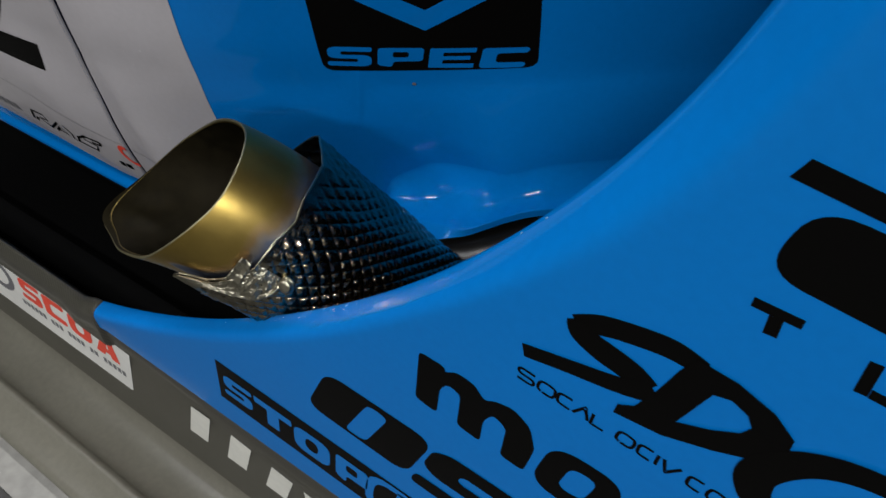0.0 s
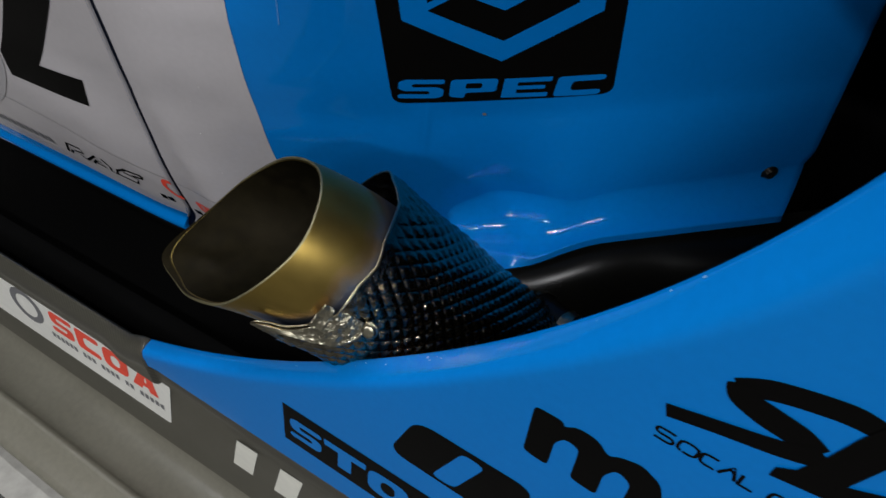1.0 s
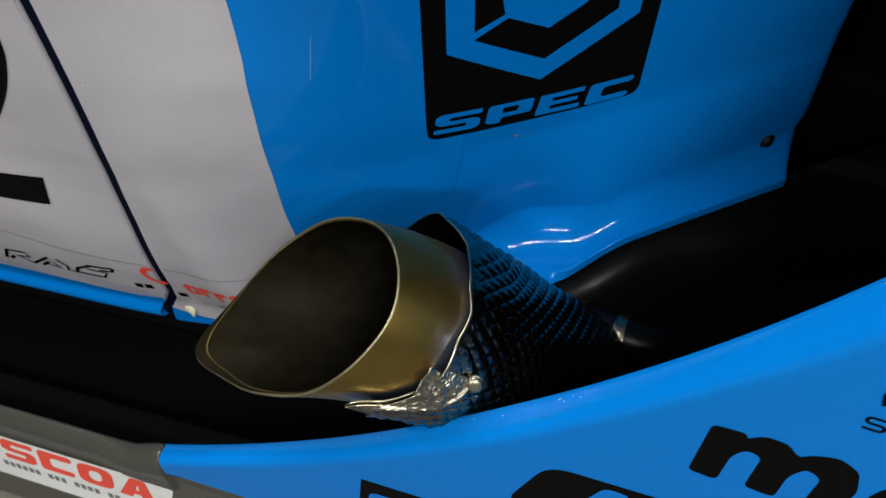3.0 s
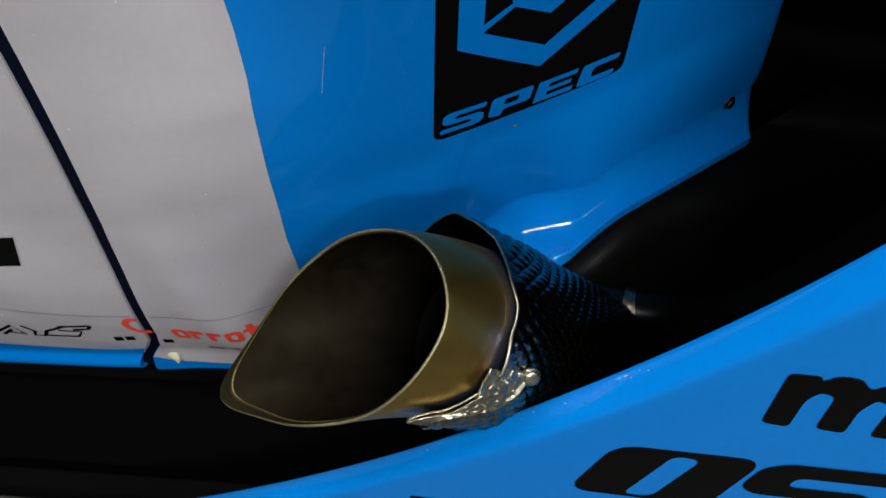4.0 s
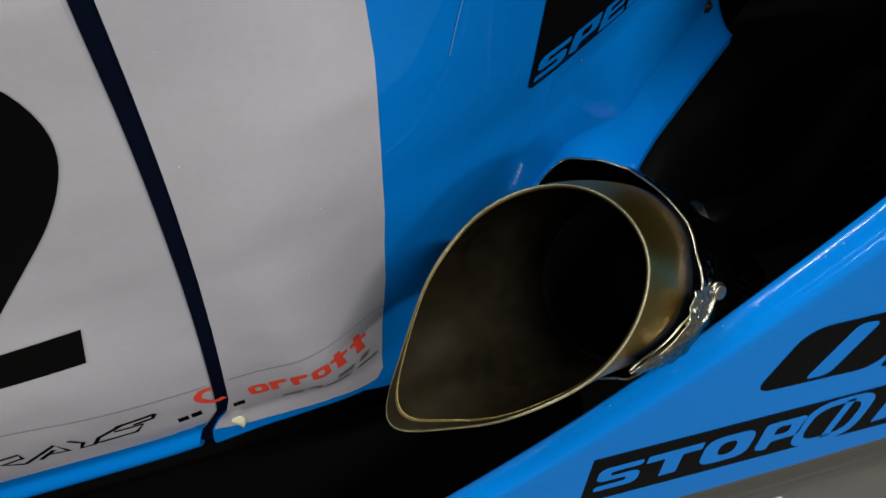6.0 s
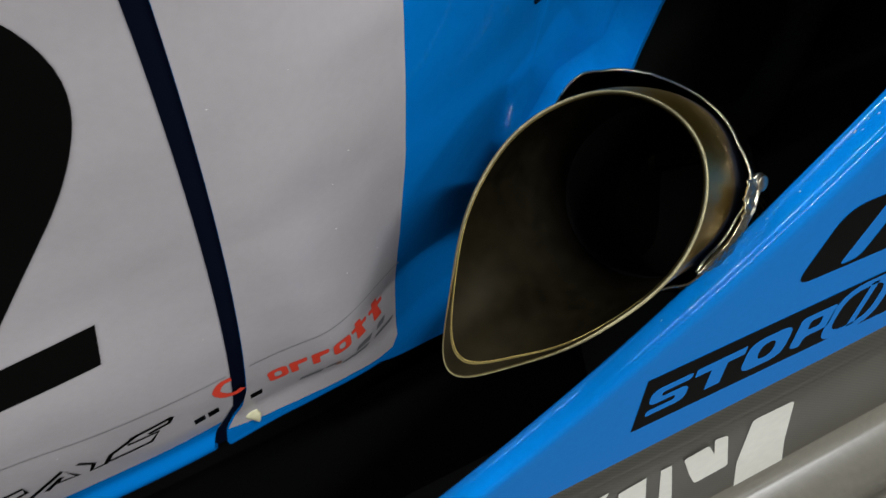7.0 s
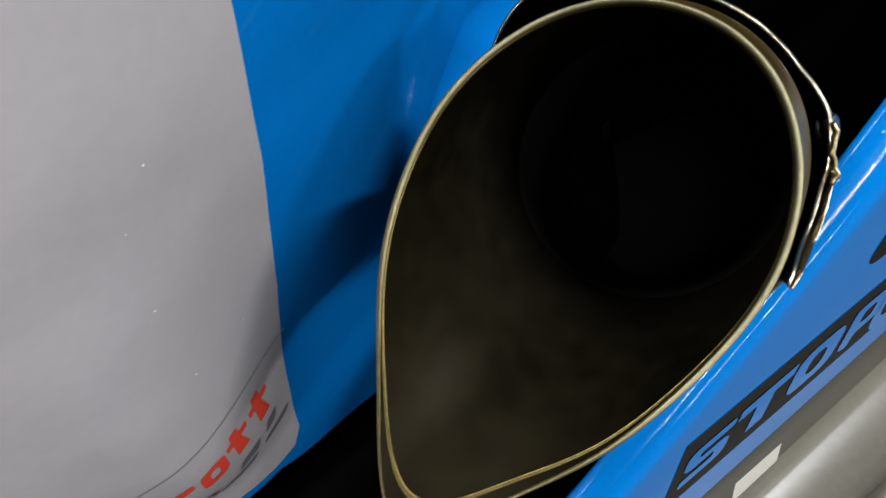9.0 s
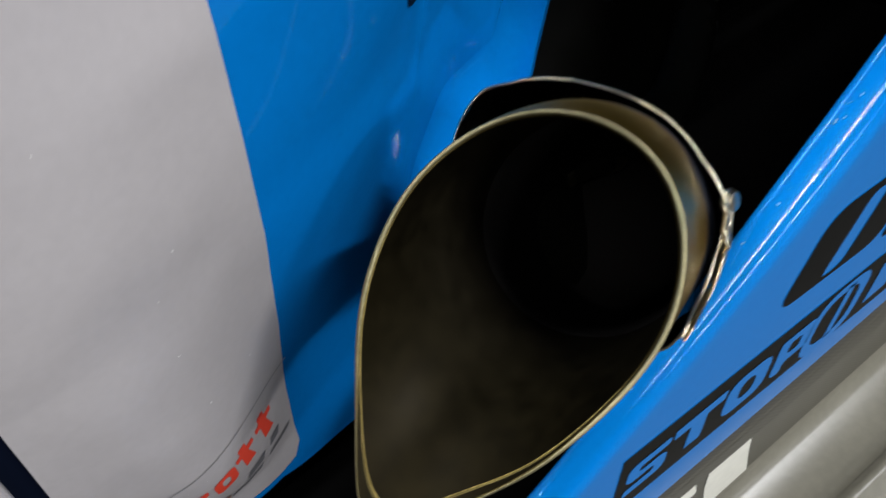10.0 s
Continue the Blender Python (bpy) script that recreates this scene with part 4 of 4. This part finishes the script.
def wear():
    """Chips on the flare's edge, scratches on the wing, specks on the white film, a hose in the dark."""
    rng = random.Random(4)
    bm = bmesh.new()
    def fleck(centre, ex, ey, size, n=6):
        vs = [bm.verts.new(centre + ex * math.cos(k / n * 6.283) * size * rng.uniform(0.5, 1.4) + ey * math.sin(k / n * 6.283) * size * rng.uniform(0.3, 0.9)) for k in range(n)]
        bm.faces.new(vs)
    for k in range(14):
        s0 = rng.choice((rng.gauss(0.42, 0.02), rng.gauss(0.5, 0.04), rng.uniform(0.3, 0.8)))
        e, nr = flare_edge(s0), flare_normal(s0)
        t = Vector((nr.y, 0, -nr.x))
        dy, dn = lip(s0)[rng.choice((12, 13, 14))]
        dy2, dn2 = lip(s0)[10]
        across = Vector((nr.x * (dn - dn2), dy - dy2, nr.y * (dn - dn2))).normalized()
        up = t.cross(across)
        fleck(Vector((e.x + nr.x * dn, FLARE_Y + dy, e.y + nr.y * dn)) + up * (0.0005 if up.z > 0 else -0.0005), t, across, rng.uniform(0.0002, 0.0009))
    tagged(part("paint_chip", bm, CHIP, flare_ob, "pale chipped paint along the edge", smooth=False), kind="stuff")
    bm = bmesh.new()
    for k in range(80):
        x, z = rng.uniform(-0.45, -0.14), rng.uniform(0.46, 0.75)
        if abs(x - gap_x(z)) < 0.012 or (x > -0.15 and z < 0.6) or (x < -0.235 and z > 0.54):
            continue
        fleck(on_body(x, z, 0.0008), Vector((1, 0, 0)), Vector((0, 0, 1)), rng.choice((0.00015, 0.0002, 0.0003, 0.0005)))
    tagged(part("dust_speck", bm, SPECK, door_ob, "tiny pale specks on the white film", smooth=False), kind="stuff")
    for pts, w in (([(-0.082, 0.664), (-0.077, 0.68), (-0.073, 0.692)], 0.0005),):
        decal("scuff", [stroke(pts, w, 4)], on_body, SCUFF, wing_ob, 0.0007, 0.004, "faint pale scuff")
    decal("stone_chip", [[(0.0065 + 0.0012 * math.cos(k), 0.5905 + 0.0014 * math.sin(k)) for k in (0, 1.1, 2.0, 3.2, 4.1, 5.2)]], on_body, GREY, wing_ob, 0.0007)
    # hose with a clamp in the arch
    hose = [Vector((0.01, 0.2, 0.4)), Vector((0.05, 0.152, 0.437)), Vector((0.1, 0.138, 0.437)), Vector((0.17, 0.16, 0.42)), Vector((0.3, 0.25, 0.43))]
    def along(t):
        i = min(int(t), len(hose) - 2)
        a, b, c, d = hose[max(0, i - 1)], hose[i], hose[i + 1], hose[min(len(hose) - 1, i + 2)]
        k = t - i
        return 0.5 * (2 * b + (c - a) * k + (2 * a - 5 * b + 4 * c - d) * k * k + (3 * b - a - 3 * c + d) * k ** 3)
    def ring(a, t, r):
        p, q = along(t), along(t + 0.01)
        d = (q - p).normalized()
        u = d.cross(Vector((0, 0, 1))).normalized()
        w = u.cross(d)
        return p + (u * math.cos(a) + w * math.sin(a)) * r
    ob = part("hose", sheet(lambda a, t: ring(a, t, 0.016), [k * math.pi / 12 for k in range(24)], span(0, 3.95, 60), True), LINER, car, "black rubber hose in the arch")
    for t0, t1, r in ((1.13, 1.2, 0.017), (1.62, 1.76, 0.0172)):
        band = sheet(lambda a, t: ring(a, t + 0.012 * math.sin(3 * a), r + 0.0009 * noise.noise(Vector((math.cos(a) * 4, math.sin(a) * 4, t * 25)))), [k * math.pi / 24 for k in range(48)], span(t0, t1, 8), True)
        part("hose_clamp", band, CLAMP, ob, "crumpled foil band round the hose")


wear()
